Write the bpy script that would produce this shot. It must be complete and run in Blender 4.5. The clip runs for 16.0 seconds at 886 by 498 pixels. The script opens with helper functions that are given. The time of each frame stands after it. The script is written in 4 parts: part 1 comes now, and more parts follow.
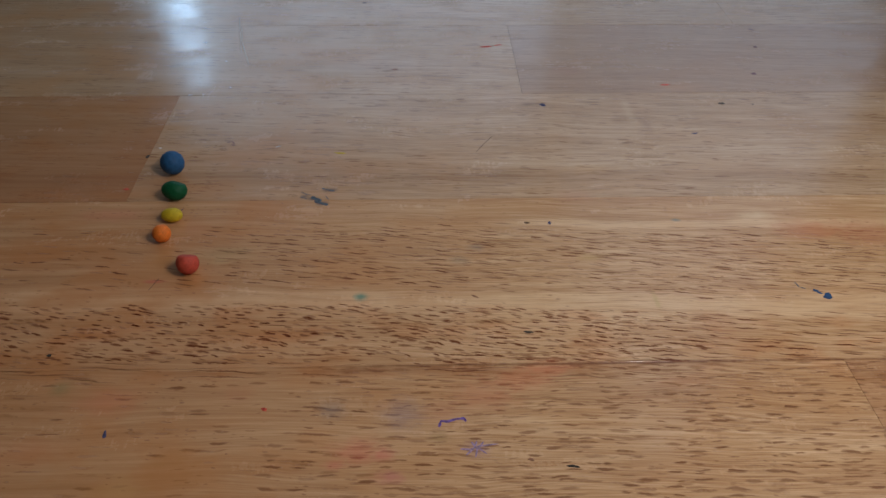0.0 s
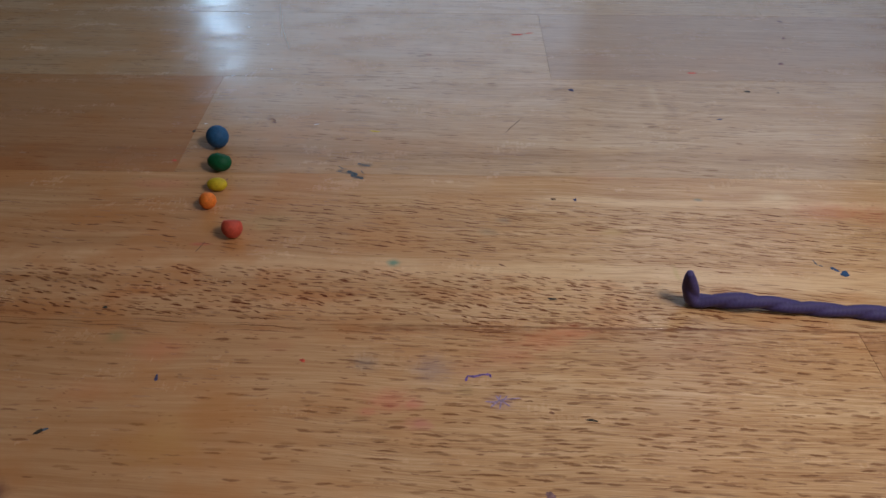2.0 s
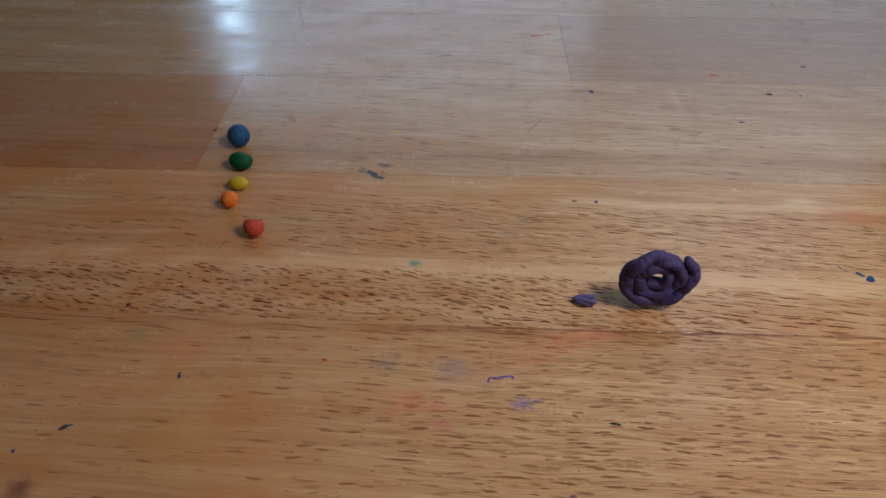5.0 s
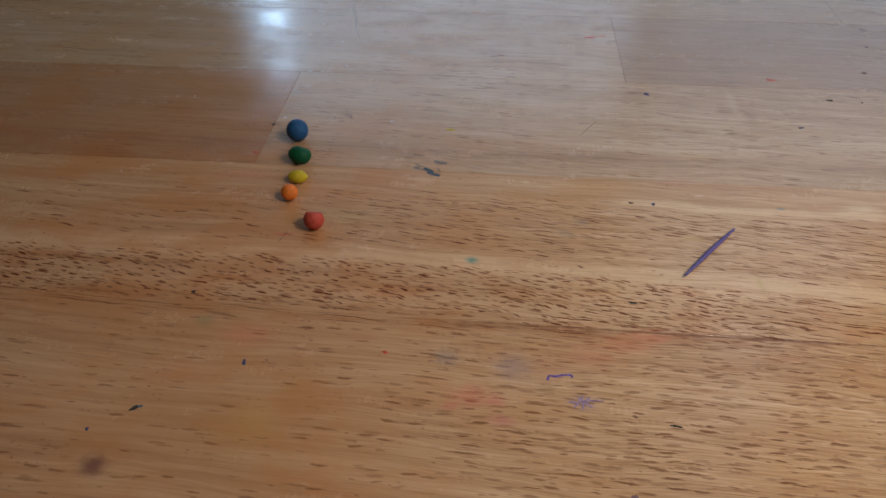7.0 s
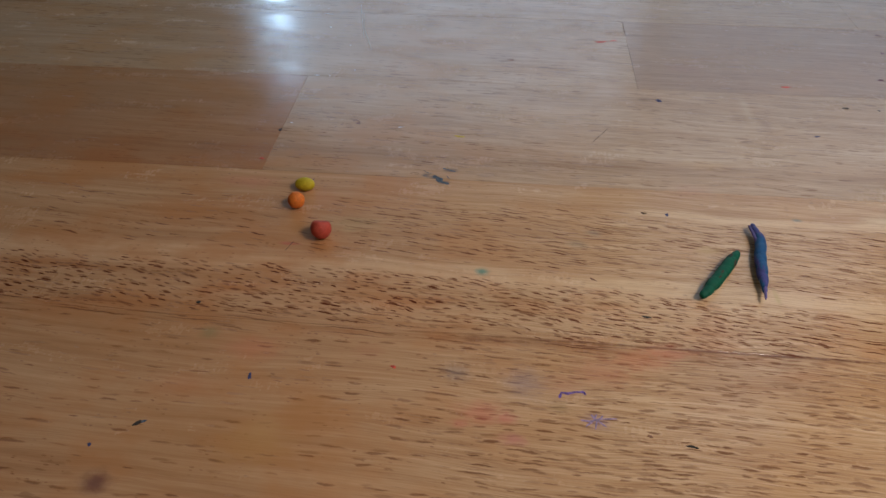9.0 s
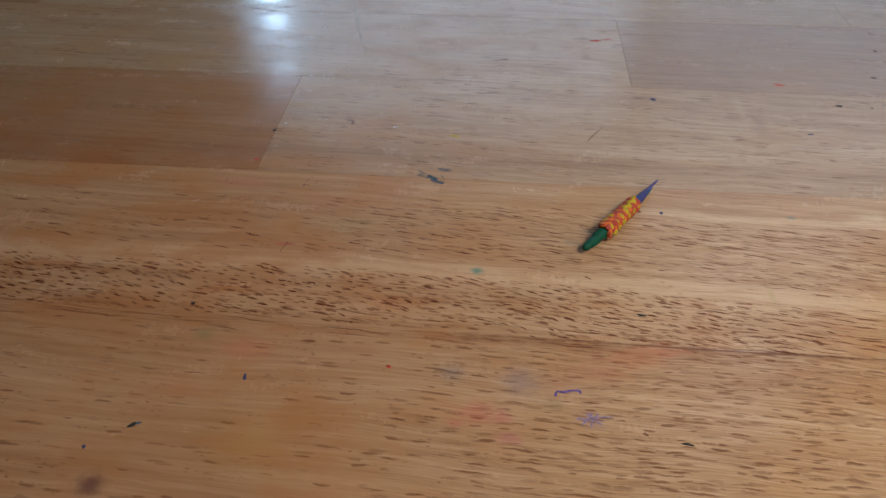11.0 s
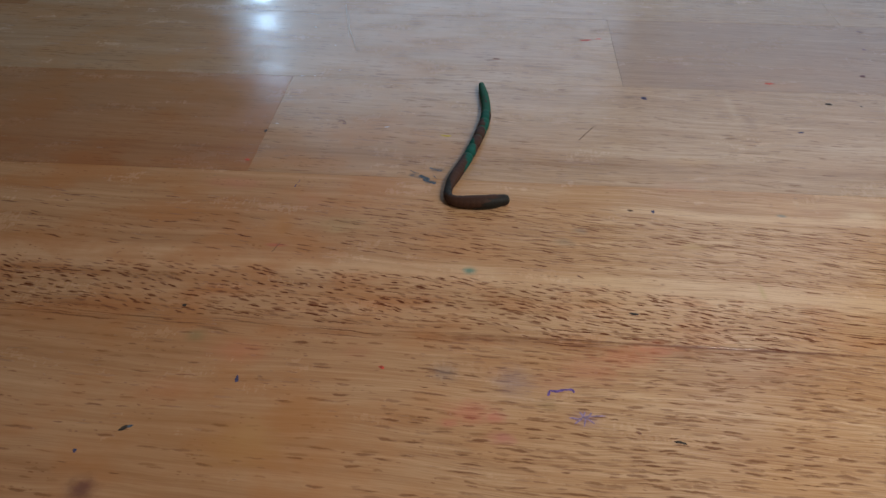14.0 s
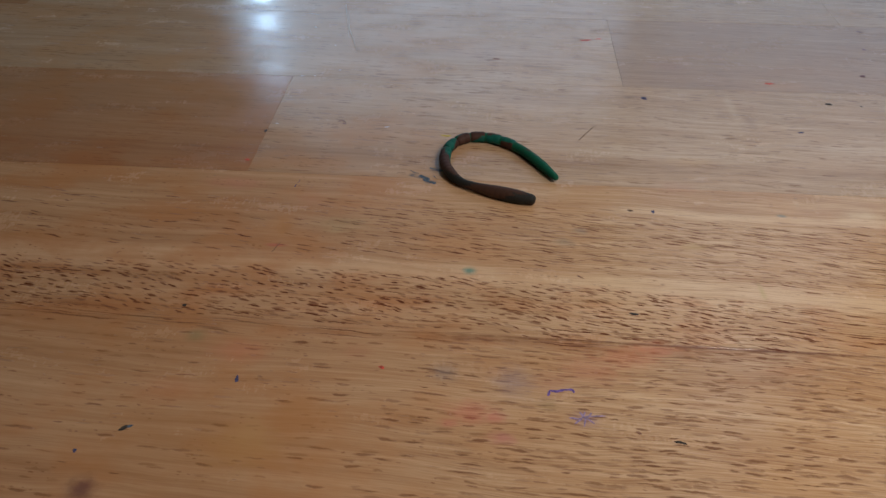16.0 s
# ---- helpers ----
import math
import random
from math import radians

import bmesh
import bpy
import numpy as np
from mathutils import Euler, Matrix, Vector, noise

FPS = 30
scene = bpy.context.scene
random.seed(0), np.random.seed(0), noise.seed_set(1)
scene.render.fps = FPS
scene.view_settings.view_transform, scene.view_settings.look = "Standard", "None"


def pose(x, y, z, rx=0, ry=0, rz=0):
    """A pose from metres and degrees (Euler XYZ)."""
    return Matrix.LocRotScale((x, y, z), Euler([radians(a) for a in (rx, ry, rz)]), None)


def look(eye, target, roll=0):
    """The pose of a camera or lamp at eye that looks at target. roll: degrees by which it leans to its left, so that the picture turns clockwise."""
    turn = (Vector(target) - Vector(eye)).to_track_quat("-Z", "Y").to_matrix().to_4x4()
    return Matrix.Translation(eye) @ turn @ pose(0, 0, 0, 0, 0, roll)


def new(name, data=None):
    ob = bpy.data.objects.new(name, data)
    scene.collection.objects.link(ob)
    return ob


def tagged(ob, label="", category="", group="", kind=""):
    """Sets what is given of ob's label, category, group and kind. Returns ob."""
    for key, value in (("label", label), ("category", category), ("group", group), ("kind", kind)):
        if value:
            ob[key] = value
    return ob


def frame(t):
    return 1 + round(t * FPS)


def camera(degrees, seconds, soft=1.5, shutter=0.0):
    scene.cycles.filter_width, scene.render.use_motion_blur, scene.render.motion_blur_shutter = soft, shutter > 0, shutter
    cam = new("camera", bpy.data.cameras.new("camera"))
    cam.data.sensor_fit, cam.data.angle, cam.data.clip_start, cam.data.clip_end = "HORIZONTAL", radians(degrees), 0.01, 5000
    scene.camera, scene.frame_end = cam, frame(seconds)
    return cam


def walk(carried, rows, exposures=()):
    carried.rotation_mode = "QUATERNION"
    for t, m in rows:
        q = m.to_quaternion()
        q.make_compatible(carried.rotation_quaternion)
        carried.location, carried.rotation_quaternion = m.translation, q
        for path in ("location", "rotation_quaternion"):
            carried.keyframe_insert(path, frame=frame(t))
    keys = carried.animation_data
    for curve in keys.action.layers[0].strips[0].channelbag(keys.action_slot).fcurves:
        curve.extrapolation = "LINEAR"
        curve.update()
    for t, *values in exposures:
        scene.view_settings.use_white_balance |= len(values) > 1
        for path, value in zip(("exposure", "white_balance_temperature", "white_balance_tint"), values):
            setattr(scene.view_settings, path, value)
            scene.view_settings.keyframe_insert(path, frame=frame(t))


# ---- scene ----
import functools

TOP = 0.75          # height of the table top
MM = 0.001


# ---------------------------------------------------------------- camera
def stand(x, y, z, yaw, pitch, roll):
    """Camera pose over the table, in millimetres and degrees."""
    return pose(x * MM, y * MM, TOP + z * MM, 90 - pitch, 0, yaw) @ pose(0, 0, 0, 0, 0, roll)


STANDS = {
    "A": stand(0.0, 0.0, 170.0, -1.886, 43.146, 0.637),
    "B": stand(-2.2, -16.3, 170.5, 0.940, 43.209, 0.131),
    "C": stand(-16.4, -15.5, 169.9, 4.581, 43.042, -0.449),
    "D": stand(-17.6, -19.2, 170.5, 5.289, 43.041, -0.573),
    "E": stand(-11.8, -10.1, 169.9, 4.299, 43.101, -0.423),
    "F": stand(-20.3, -13.0, 170.5, 5.727, 43.133, -0.478),
    "G": stand(-19.8, -13.0, 170.3, 5.274, 43.139, -0.531),
    "H": stand(-19.6, -12.7, 170.2, 4.458, 43.167, -0.318),
}
cam = camera(67.5, 16.0, soft=1.5)
walk(cam, [(t, STANDS[k]) for t, k in (
    (0.0, "A"), (1.1, "A"), (1.2, "B"), (4.3, "B"), (6.2, "C"), (6.5, "C"), (6.6, "D"), (7.4, "D"), (7.5, "E"), (8.0, "E"),
    (8.1, "F"), (9.3, "F"), (11.2, "G"), (11.9, "G"), (12.0, "H"), (16.0, "H"))], [(0.0, -0.13), (1.1, -0.13), (1.3, -0.04), (4.2, -0.04), (6.4, 0.06), (9.2, 0.06), (11.2, 0.13), (11.6, 0.13), (12.1, 0.06), (16.0, 0.06)])

# ---------------------------------------------------------------- light
world = bpy.data.worlds.new("sky")
scene.world = world
world.use_nodes = True
wn = world.node_tree
sky = wn.nodes.new("ShaderNodeTexSky")
sky.sky_type, sky.sun_disc, sky.sun_elevation, sky.sun_rotation = "NISHITA", False, radians(40), radians(120)
wn.links.new(sky.outputs[0], wn.nodes["Background"].inputs[0])
wn.nodes["Background"].inputs[1].default_value = 0.12


def area_light(name, m, sx, sy, watts, colour):
    lamp = bpy.data.lights.new(name, "AREA")
    lamp.shape, lamp.size, lamp.size_y, lamp.energy, lamp.color = "RECTANGLE", sx, sy, watts, colour
    ob = new(name, lamp)
    ob.matrix_world = m
    return ob


# unseen key light, added over the table's near corner for short shadows and falloff
area_light("unseen_key_light", look((0.190, 0.046, 1.08), (0.08, 0.13, TOP)), 0.09, 0.09, 0.73, (1.0, 0.965, 0.925))
# daylight in the two openings of the far wall; side and corner lamps are added for fill and sheen
area_light("added_fill_side", look((0.535, 0.03, 1.23), (0.0, 0.03, 0.90)), 0.62, 0.42, 0.4, (1.0, 0.95, 0.90))
area_light("added_sheen_corner", look((0.535, 1.53, 1.55), (0.0, 1.53, 1.55)), 1.72, 1.34, 5.2, (0.62, 0.80, 1.0))
area_light("daylight_far_narrow", look((-0.895, 2.43, 1.60), (-0.895, 0.0, 1.60)), 0.08, 0.60, 2.5, (0.45, 0.70, 1.0))
area_light("daylight_far_wide", look((-0.165, 2.43, 1.76), (-0.165, 0.0, 1.76)), 1.31, 0.88, 5.9, (0.62, 0.78, 1.0))


# ---------------------------------------------------------------- materials
class Nodes:
    """Short-hand for building a node material."""

    def __init__(self, name):
        self.mat = bpy.data.materials.new(name)
        self.mat.use_nodes = True
        self.tree = self.mat.node_tree
        self.bsdf = self.tree.nodes["Principled BSDF"]

    def put(self, socket, value):
        if isinstance(value, bpy.types.NodeSocket):
            self.tree.links.new(value, socket)
        elif value is not None:
            socket.default_value = value

    def math(self, op, a, b=None, c=None, clamp=False):
        n = self.tree.nodes.new("ShaderNodeMath")
        n.operation, n.use_clamp = op, clamp
        for s, v in zip(n.inputs, (a, b, c)):
            self.put(s, v)
        return n.outputs[0]

    def vec(self, op, a, b=None):
        n = self.tree.nodes.new("ShaderNodeVectorMath")
        n.operation = op
        self.put(n.inputs[0], a)
        self.put(n.inputs[1], b)
        return n.outputs["Value"] if op in ("LENGTH", "DOT_PRODUCT") else n.outputs[0]

    def noise(self, vector, scale=1.0, detail=2.0, rough=0.5, dist=0.0):
        n = self.tree.nodes.new("ShaderNodeTexNoise")
        self.put(n.inputs["Vector"], vector)
        n.inputs["Scale"].default_value, n.inputs["Detail"].default_value = scale, detail
        n.inputs["Roughness"].default_value, n.inputs["Distortion"].default_value = rough, dist
        return n.outputs["Fac"]

    def step(self, value, lo, hi, out_lo=0.0, out_hi=1.0):
        n = self.tree.nodes.new("ShaderNodeMapRange")
        n.interpolation_type = "SMOOTHSTEP"
        for s, v in zip(n.inputs, (value, lo, hi, out_lo, out_hi)):
            self.put(s, v)
        return n.outputs[0]

    def ramp(self, value, stops):
        n = self.tree.nodes.new("ShaderNodeValToRGB")
        self.put(n.inputs[0], value)
        el = n.color_ramp.elements
        while len(el) < len(stops):
            el.new(0.5)
        for e, (p, c) in zip(el, stops):
            e.position, e.color = p, (*c, 1) if len(c) == 3 else c
        return n.outputs[0]

    def mix(self, fac, a, b, blend="MIX"):
        n = self.tree.nodes.new("ShaderNodeMix")
        n.data_type, n.blend_type = "RGBA", blend
        self.put(n.inputs[0], fac)
        for s, v in zip(n.inputs[6:8], (a, b)):
            self.put(s, v if isinstance(v, bpy.types.NodeSocket) else (*v, 1))
        return n.outputs[2]

    def bump(self, height, strength, distance):
        n = self.tree.nodes.new("ShaderNodeBump")
        n.inputs["Strength"].default_value, n.inputs["Distance"].default_value = strength, distance
        self.put(n.inputs["Height"], height)
        self.put(self.bsdf.inputs["Normal"], n.outputs[0])

    def coords(self, kind="Object"):
        return self.tree.nodes.new("ShaderNodeTexCoord").outputs[kind]


# faint washed-in colour stains on the wood, and two patches that dim its left side: centre and half-size in mm, colour,
# strength
STAINS_AND_DIMMING = (
    (-97, 166, 6, 1.3, (0.56, 0.10, 0.08), 0.7), (-58, 118, 7, 5, (0.50, 0.20, 0.10), 0.35), (-84, 88, 9, 8, (0.62, 0.36, 0.16), 0.5), (-72, 95, 13, 9, (0.48, 0.20, 0.06), 0.4),
    (-90, 194, 9, 6, (0.60, 0.26, 0.15), 0.3), (-20, 126, 26, 1.2, (0.22, 0.075, 0.03), 0.55), (-96, 176, 5, 5, (0.42, 0.17, 0.05), 0.6), (-76, 176, 4, 4, (0.56, 0.36, 0.18), 0.5),
    (-32, 219, 14, 4, (0.50, 0.30, 0.14), 0.3), (18, 182, 5, 2.5, (0.20, 0.24, 0.24), 0.4), (60, 176, 7, 3, (0.55, 0.38, 0.12), 0.35),
    (38, 126, 12, 4.5, (0.60, 0.16, 0.08), 0.5), (29, 122, 14, 6.5, (0.60, 0.17, 0.08), 0.45), (17, 116, 15, 8, (0.58, 0.19, 0.10), 0.4), (4, 110, 9, 6, (0.50, 0.20, 0.12), 0.35), (60, 127.5, 140, 0.95, (0.16, 0.05, 0.02), 0.9), (-8, 110, 9, 9, (0.22, 0.17, 0.22), 0.4),
    (-20, 98, 11, 6, (0.64, 0.15, 0.11), 0.45), (-13, 97, 5, 3, (0.62, 0.12, 0.12), 0.4), (-27, 94, 4, 2.5, (0.62, 0.12, 0.10), 0.4), (-11, 90, 6, 3, (0.55, 0.12, 0.18), 0.4), (-96, 116, 14, 7, (0.66, 0.22, 0.12), 0.45),
    (-112, 121, 5, 4, (0.16, 0.22, 0.10), 0.45), (-113, 100, 16, 7, (0.62, 0.22, 0.10), 0.35), (-124, 203, 18, 6, (0.66, 0.25, 0.15), 0.5),
    (150, 190, 22, 8, (0.55, 0.18, 0.09), 0.6), (172, 188, 18, 12, (0.50, 0.17, 0.09), 0.5), (131, 199, 10, 4.5, (0.80, 0.62, 0.40), 0.5),
    (113, 198, 10, 6, (0.42, 0.22, 0.12), 0.35), (-98, 177, 8, 10, (0.60, 0.26, 0.08), 0.4), (12, 175, 6, 3.5, (0.22, 0.25, 0.20), 0.3),
    (-29, 112, 6, 5, (0.16, 0.18, 0.20), 0.35), (3, 102, 5, 3, (0.30, 0.20, 0.08), 0.4), (60, 212, 12, 6, (0.55, 0.24, 0.14), 0.3),
    (-75, 180, 14, 6, (0.30, 0.28, 0.14), 0.25), (70, 231, 16, 5, (0.60, 0.36, 0.14), 0.35), (130, 300, 22, 7, (0.58, 0.32, 0.16), 0.35),
    (113, 163, 9, 6, (0.34, 0.17, 0.08), 0.45), (-85, 82, 16, 10, (0.58, 0.30, 0.08), 0.35), (75, 318, 14, 7, (0.42, 0.22, 0.16), 0.35),
    (-46, 212, 3.6, 2.2, (0.07, 0.085, 0.11), 0.8), (-42, 209, 3.8, 1.9, (0.07, 0.085, 0.11), 0.8), (-40, 217.6, 4.4, 1.9, (0.07, 0.085, 0.11), 0.9), (-50, 213.5, 2.6, 1.6, (0.07, 0.085, 0.11), 0.8), 
    # broad patches: orange wood tone, plus the left side's dimness put into the colour
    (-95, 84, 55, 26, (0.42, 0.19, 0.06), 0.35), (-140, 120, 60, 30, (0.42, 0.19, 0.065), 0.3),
    (-23, 157.5, 3.6, 2.8, (0.10, 0.27, 0.20), 1.0), (79.4, 153.5, 1.6, 6.0, (0.46, 0.36, 0.12), 0.5), (-124.5, 66.5, 6.5, 5.0, (0.17, 0.065, 0.05), 1.0),
    (98, 278, 3.5, 16.0, (0.62, 0.46, 0.30), 0.5), (104, 266, 4.0, 10.0, (0.30, 0.17, 0.11), 0.5), (98.4, 196.4, 3.0, 1.3, (0.12, 0.20, 0.18), 0.8), (50, 284.2, 4.5, 2.2, (0.20, 0.11, 0.06), 0.8), (13.5, 98.3, 5.5, 4.0, (0.22, 0.14, 0.26), 0.35),
)


def wood_material(name, zone, pale, mid, dark, pores=1.0, offset=0.0):
    """Varnished rubberwood: wavy bands along the boards, pore dashes that lean across them, rubbed-in stains, a left
    side coloured redder and dimmer. zone: near, middle or far boards.
    """
    k = Nodes(name)
    p = k.vec("SCALE", k.coords("Object"))
    k.tree.nodes[-1].inputs["Scale"].default_value = 1000.0
    sep = k.tree.nodes.new("ShaderNodeSeparateXYZ")
    k.put(sep.inputs[0], p)
    x, y = sep.outputs[0], sep.outputs[1]
    mul, add, sub = (lambda a, b: k.math("MULTIPLY", a, b)), (lambda a, b: k.math("ADD", a, b)), (lambda a, b: k.math("SUBTRACT", a, b))
    between = lambda v, a, b, soft: mul(k.step(v, a - soft, a + soft), k.step(v, b + soft, b - soft))
    grey = lambda v: (v, v, v)
    wander = k.noise(k.vec("ADD", k.vec("MULTIPLY", p, (0.010, 0.022, 0.0)), (offset, offset * 0.7, 0)), 1.0, 2.0)
    ripple = k.noise(k.vec("MULTIPLY", p, (0.035, 0.06, 0.0)), 1.0, 3.0, 0.55)
    yw = add(y, mul(sub(wander, 0.5), 13.0))
    # the bands of the middle boards sink towards one end
    yb = add(add(y, mul(sub(ripple, 0.5), 5.0)), k.step(x, -30.0, 110.0, 0.0, 6.0))
    comb = k.tree.nodes.new("ShaderNodeCombineXYZ")
    k.put(comb.inputs[0], add(x, mul(yw, 2.3)))
    k.put(comb.inputs[1], add(yw, mul(x, 0.03)))
    comb.inputs[2].default_value = offset * 13.0
    g = comb.outputs[0]
    broad = k.noise(k.vec("MULTIPLY", g, (0.005, 0.085, 1)), 1.0, 3.0, 0.55)
    streak = k.noise(k.vec("MULTIPLY", g, (0.016, 0.40, 1)), 1.0, 4.0, 0.6)
    fine = k.noise(k.vec("MULTIPLY", g, (0.06, 2.0, 1)), 1.0, 3.0, 0.6)
    cloud = k.noise(k.vec("MULTIPLY", p, (0.022, 0.04, 1)), 1.0, 4.0, 0.6)
    patch = k.noise(k.vec("MULTIPLY", p, (0.045, 0.11, 1)), 1.0, 3.0, 0.55)
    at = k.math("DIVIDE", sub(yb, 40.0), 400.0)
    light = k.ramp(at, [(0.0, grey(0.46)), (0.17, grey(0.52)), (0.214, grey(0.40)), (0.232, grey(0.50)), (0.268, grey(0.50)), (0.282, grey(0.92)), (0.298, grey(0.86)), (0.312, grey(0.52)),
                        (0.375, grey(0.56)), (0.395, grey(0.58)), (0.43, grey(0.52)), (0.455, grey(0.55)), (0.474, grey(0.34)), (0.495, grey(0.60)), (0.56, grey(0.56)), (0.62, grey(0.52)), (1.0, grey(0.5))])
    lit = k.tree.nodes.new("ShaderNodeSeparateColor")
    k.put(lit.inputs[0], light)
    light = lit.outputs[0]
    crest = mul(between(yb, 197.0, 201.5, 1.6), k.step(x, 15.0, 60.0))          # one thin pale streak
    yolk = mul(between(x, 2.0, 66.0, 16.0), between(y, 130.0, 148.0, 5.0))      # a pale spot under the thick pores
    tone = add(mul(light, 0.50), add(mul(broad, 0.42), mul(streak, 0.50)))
    tone = add(tone, mul(sub(fine, 0.5), k.step(x, -100.0, 40.0, 0.20, 0.75)))
    tone = add(tone, add(mul(crest, 0.22), mul(yolk, 0.10)))
    base = k.ramp(tone, [(0.43, dark), (0.68, mid), (0.95, pale)])
    base = k.mix(mul(k.step(cloud, 0.42, 0.66), k.step(x, 40.0, -90.0, 0.22, 0.6)), base, (mid[0] * 1.05, mid[1] * 0.88, mid[2] * 0.68))
    # boards redder and darker leftwards: wood tint, plus warm dim light put into the colour
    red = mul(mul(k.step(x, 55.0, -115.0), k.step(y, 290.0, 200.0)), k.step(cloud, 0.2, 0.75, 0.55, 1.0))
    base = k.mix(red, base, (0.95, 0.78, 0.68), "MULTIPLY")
    # pores: one leaning dash to a cell, some missing; ragged by a fine jitter
    jit = k.tree.nodes.new("ShaderNodeTexNoise")
    k.put(jit.inputs["Vector"], k.vec("MULTIPLY", p, (0.55, 0.9, 1)))
    jit.inputs["Scale"].default_value, jit.inputs["Detail"].default_value = 1.0, 2.0
    two = k.tree.nodes.new("ShaderNodeSeparateColor")
    k.put(two.inputs[0], jit.outputs["Color"])
    flow = k.tree.nodes.new("ShaderNodeCombineXYZ")
    k.put(flow.inputs[0], add(x, mul(sub(two.outputs[0], 0.5), 1.6)))
    k.put(flow.inputs[1], add(add(y, mul(sub(ripple, 0.5), 5.0)), mul(sub(two.outputs[1], 0.5), 0.6)))
    grain = flow.outputs[0]
    found = [0.0]

    def dashes(degrees, cell, half, keep, ink, z):
        n = k.tree.nodes.new("ShaderNodeMapping")
        n.inputs["Rotation"].default_value = (0, 0, radians(degrees))
        k.put(n.inputs["Vector"], grain)
        v = k.vec("ADD", k.vec("MULTIPLY", n.outputs[0], (1 / cell[0], 1 / cell[1], 0)), (z + offset, z * 1.7 + offset, 0))
        n = k.tree.nodes.new("ShaderNodeTexVoronoi")
        n.voronoi_dimensions, n.feature = "2D", "F1"
        n.inputs["Scale"].default_value, n.inputs["Randomness"].default_value = 1.0, 0.95
        k.put(n.inputs["Vector"], v)
        rnd = k.tree.nodes.new("ShaderNodeSeparateColor")
        k.put(rnd.inputs[0], n.outputs["Color"])
        d = k.vec("LENGTH", k.vec("MULTIPLY", k.vec("SUBTRACT", v, n.outputs["Position"]), (cell[0] / half[0], cell[1] / half[1], 0)))
        d = k.math("DIVIDE", d, k.step(rnd.outputs[2], 0.0, 1.0, 0.55, 1.2))
        there = k.step(sub(keep, rnd.outputs[0]), 0.0, 0.12)
        one = mul(mul(k.step(d, 1.15, 0.5), there), mul(k.step(rnd.outputs[1], 0.0, 1.0, 0.45, 1.0), ink))
        found[0] = k.math("MAXIMUM", found[0], one)

    some = k.step(patch, 0.32, 0.62)
    thick = between(yb, 130.0, 154.0, 2.0)
    lined = between(yb, 162.0, 196.0, 4.0)
    seam = between(yb, 124.0, 135.0, 2.0)
    quiet = k.step(x, 25.0, -85.0)
    if zone == "middle":
        dashes(10.0, (5.0, 2.0), (2.2, 0.42), mul(mul(thick, k.step(x, 110.0, 60.0)), k.step(patch, 0.25, 0.55, 0.75, 1.1)), 1.0, 0.3)
        dashes(12.0, (5.6, 2.2), (2.3, 0.38), mul(mul(thick, k.step(x, 110.0, 60.0)), mul(k.step(patch, 0.3, 0.6, 0.55, 1.0), k.step(x, -70.0, 25.0, 0.5, 1.1))), 0.9, 10.6)
        dashes(7.0, (11.5, 1.8), (5.2, 0.32), mul(thick, k.step(x, 30.0, 80.0, 0.30, 1.1)), 1.0, 4.1)
        dashes(8.0, (8.0, 1.9), (3.4, 0.33), mul(mul(lined, k.step(x, -115.0, 0.0, 0.30, 0.95)), k.step(patch, 0.3, 0.6, 0.5, 1.1)), 0.95, 7.7)
        dashes(7.0, (10.5, 2.3), (4.4, 0.33), mul(mul(lined, k.step(x, -115.0, 0.0, 0.18, 0.85)), k.step(patch, 0.6, 0.35, 0.4, 1.1)), 0.85, 12.2)
        dashes(6.0, (19.0, 2.1), (7.6, 0.28), mul(mul(lined, k.step(x, -110.0, 40.0, 0.15, 0.8)), k.step(patch, 0.3, 0.6, 0.5, 1.0)), 0.85, 2.9)
        dashes(3.0, (34.0, 1.6), (14.0, 0.32), mul(seam, k.step(x, 120.0, 20.0, 0.4, 0.85)), 0.8, 5.3)
    elif zone == "near":
        dashes(3.0, (34.0, 1.6), (14.0, 0.32), mul(seam, k.step(x, 120.0, 20.0, 0.4, 0.85)), 0.8, 5.3)
        dashes(2.0, (8.0, 2.3), (2.9, 0.46), mul(k.step(quiet, 0.0, 1.0, 0.95, 0.26), k.step(patch, 0.3, 0.6, 0.45, 1.1)), 0.72, 9.1)
        dashes(1.0, (9.5, 2.7), (3.4, 0.42), mul(k.step(quiet, 0.0, 1.0, 0.75, 0.20), k.step(patch, 0.6, 0.4, 0.35, 1.1)), 0.66, 13.4)
        dashes(3.0, (15.0, 2.8), (5.6, 0.40), mul(k.step(quiet, 0.0, 1.0, 0.75, 0.32), some), 0.70, 3.7)
    else:
        dashes(3.0, (9.5, 2.7), (3.4, 0.50), mul(0.62, k.step(patch, 0.36, 0.60)), 0.72, 6.4)
        dashes(4.0, (7.5, 2.5), (2.4, 0.40), mul(0.34, k.step(patch, 0.3, 0.58, 0.3, 1.0)), 0.62, 14.8)
        dashes(2.0, (24.0, 3.1), (9.0, 0.46), mul(0.62, some), 0.60, 1.9)
    dashes(5.0, (2.7, 1.5), (0.8, 0.24), k.step(patch, 0.4, 0.7, 0.05, 0.45), 0.55, 8.3)
    hair = k.noise(k.vec("MULTIPLY", g, (0.07, 3.2, 1)), 1.0, 2.0, 0.6)
    hair = mul(k.step(hair, 0.54, 0.72, 0.0, 0.50), mul(k.step(quiet, 0.0, 1.0, 1.0, 0.30), sub(1.0, mul(between(yb, 203.0, 214.0, 3.0), 0.8))))
    pore = mul(k.math("MAXIMUM", found[0], hair), pores)
    blush = mul(mul(k.step(patch, 0.45, 0.66), k.math("MAXIMUM", thick, seam)), 0.55)
    base = k.mix(blush, base, (0.92, 0.74, 0.62), "MULTIPLY")
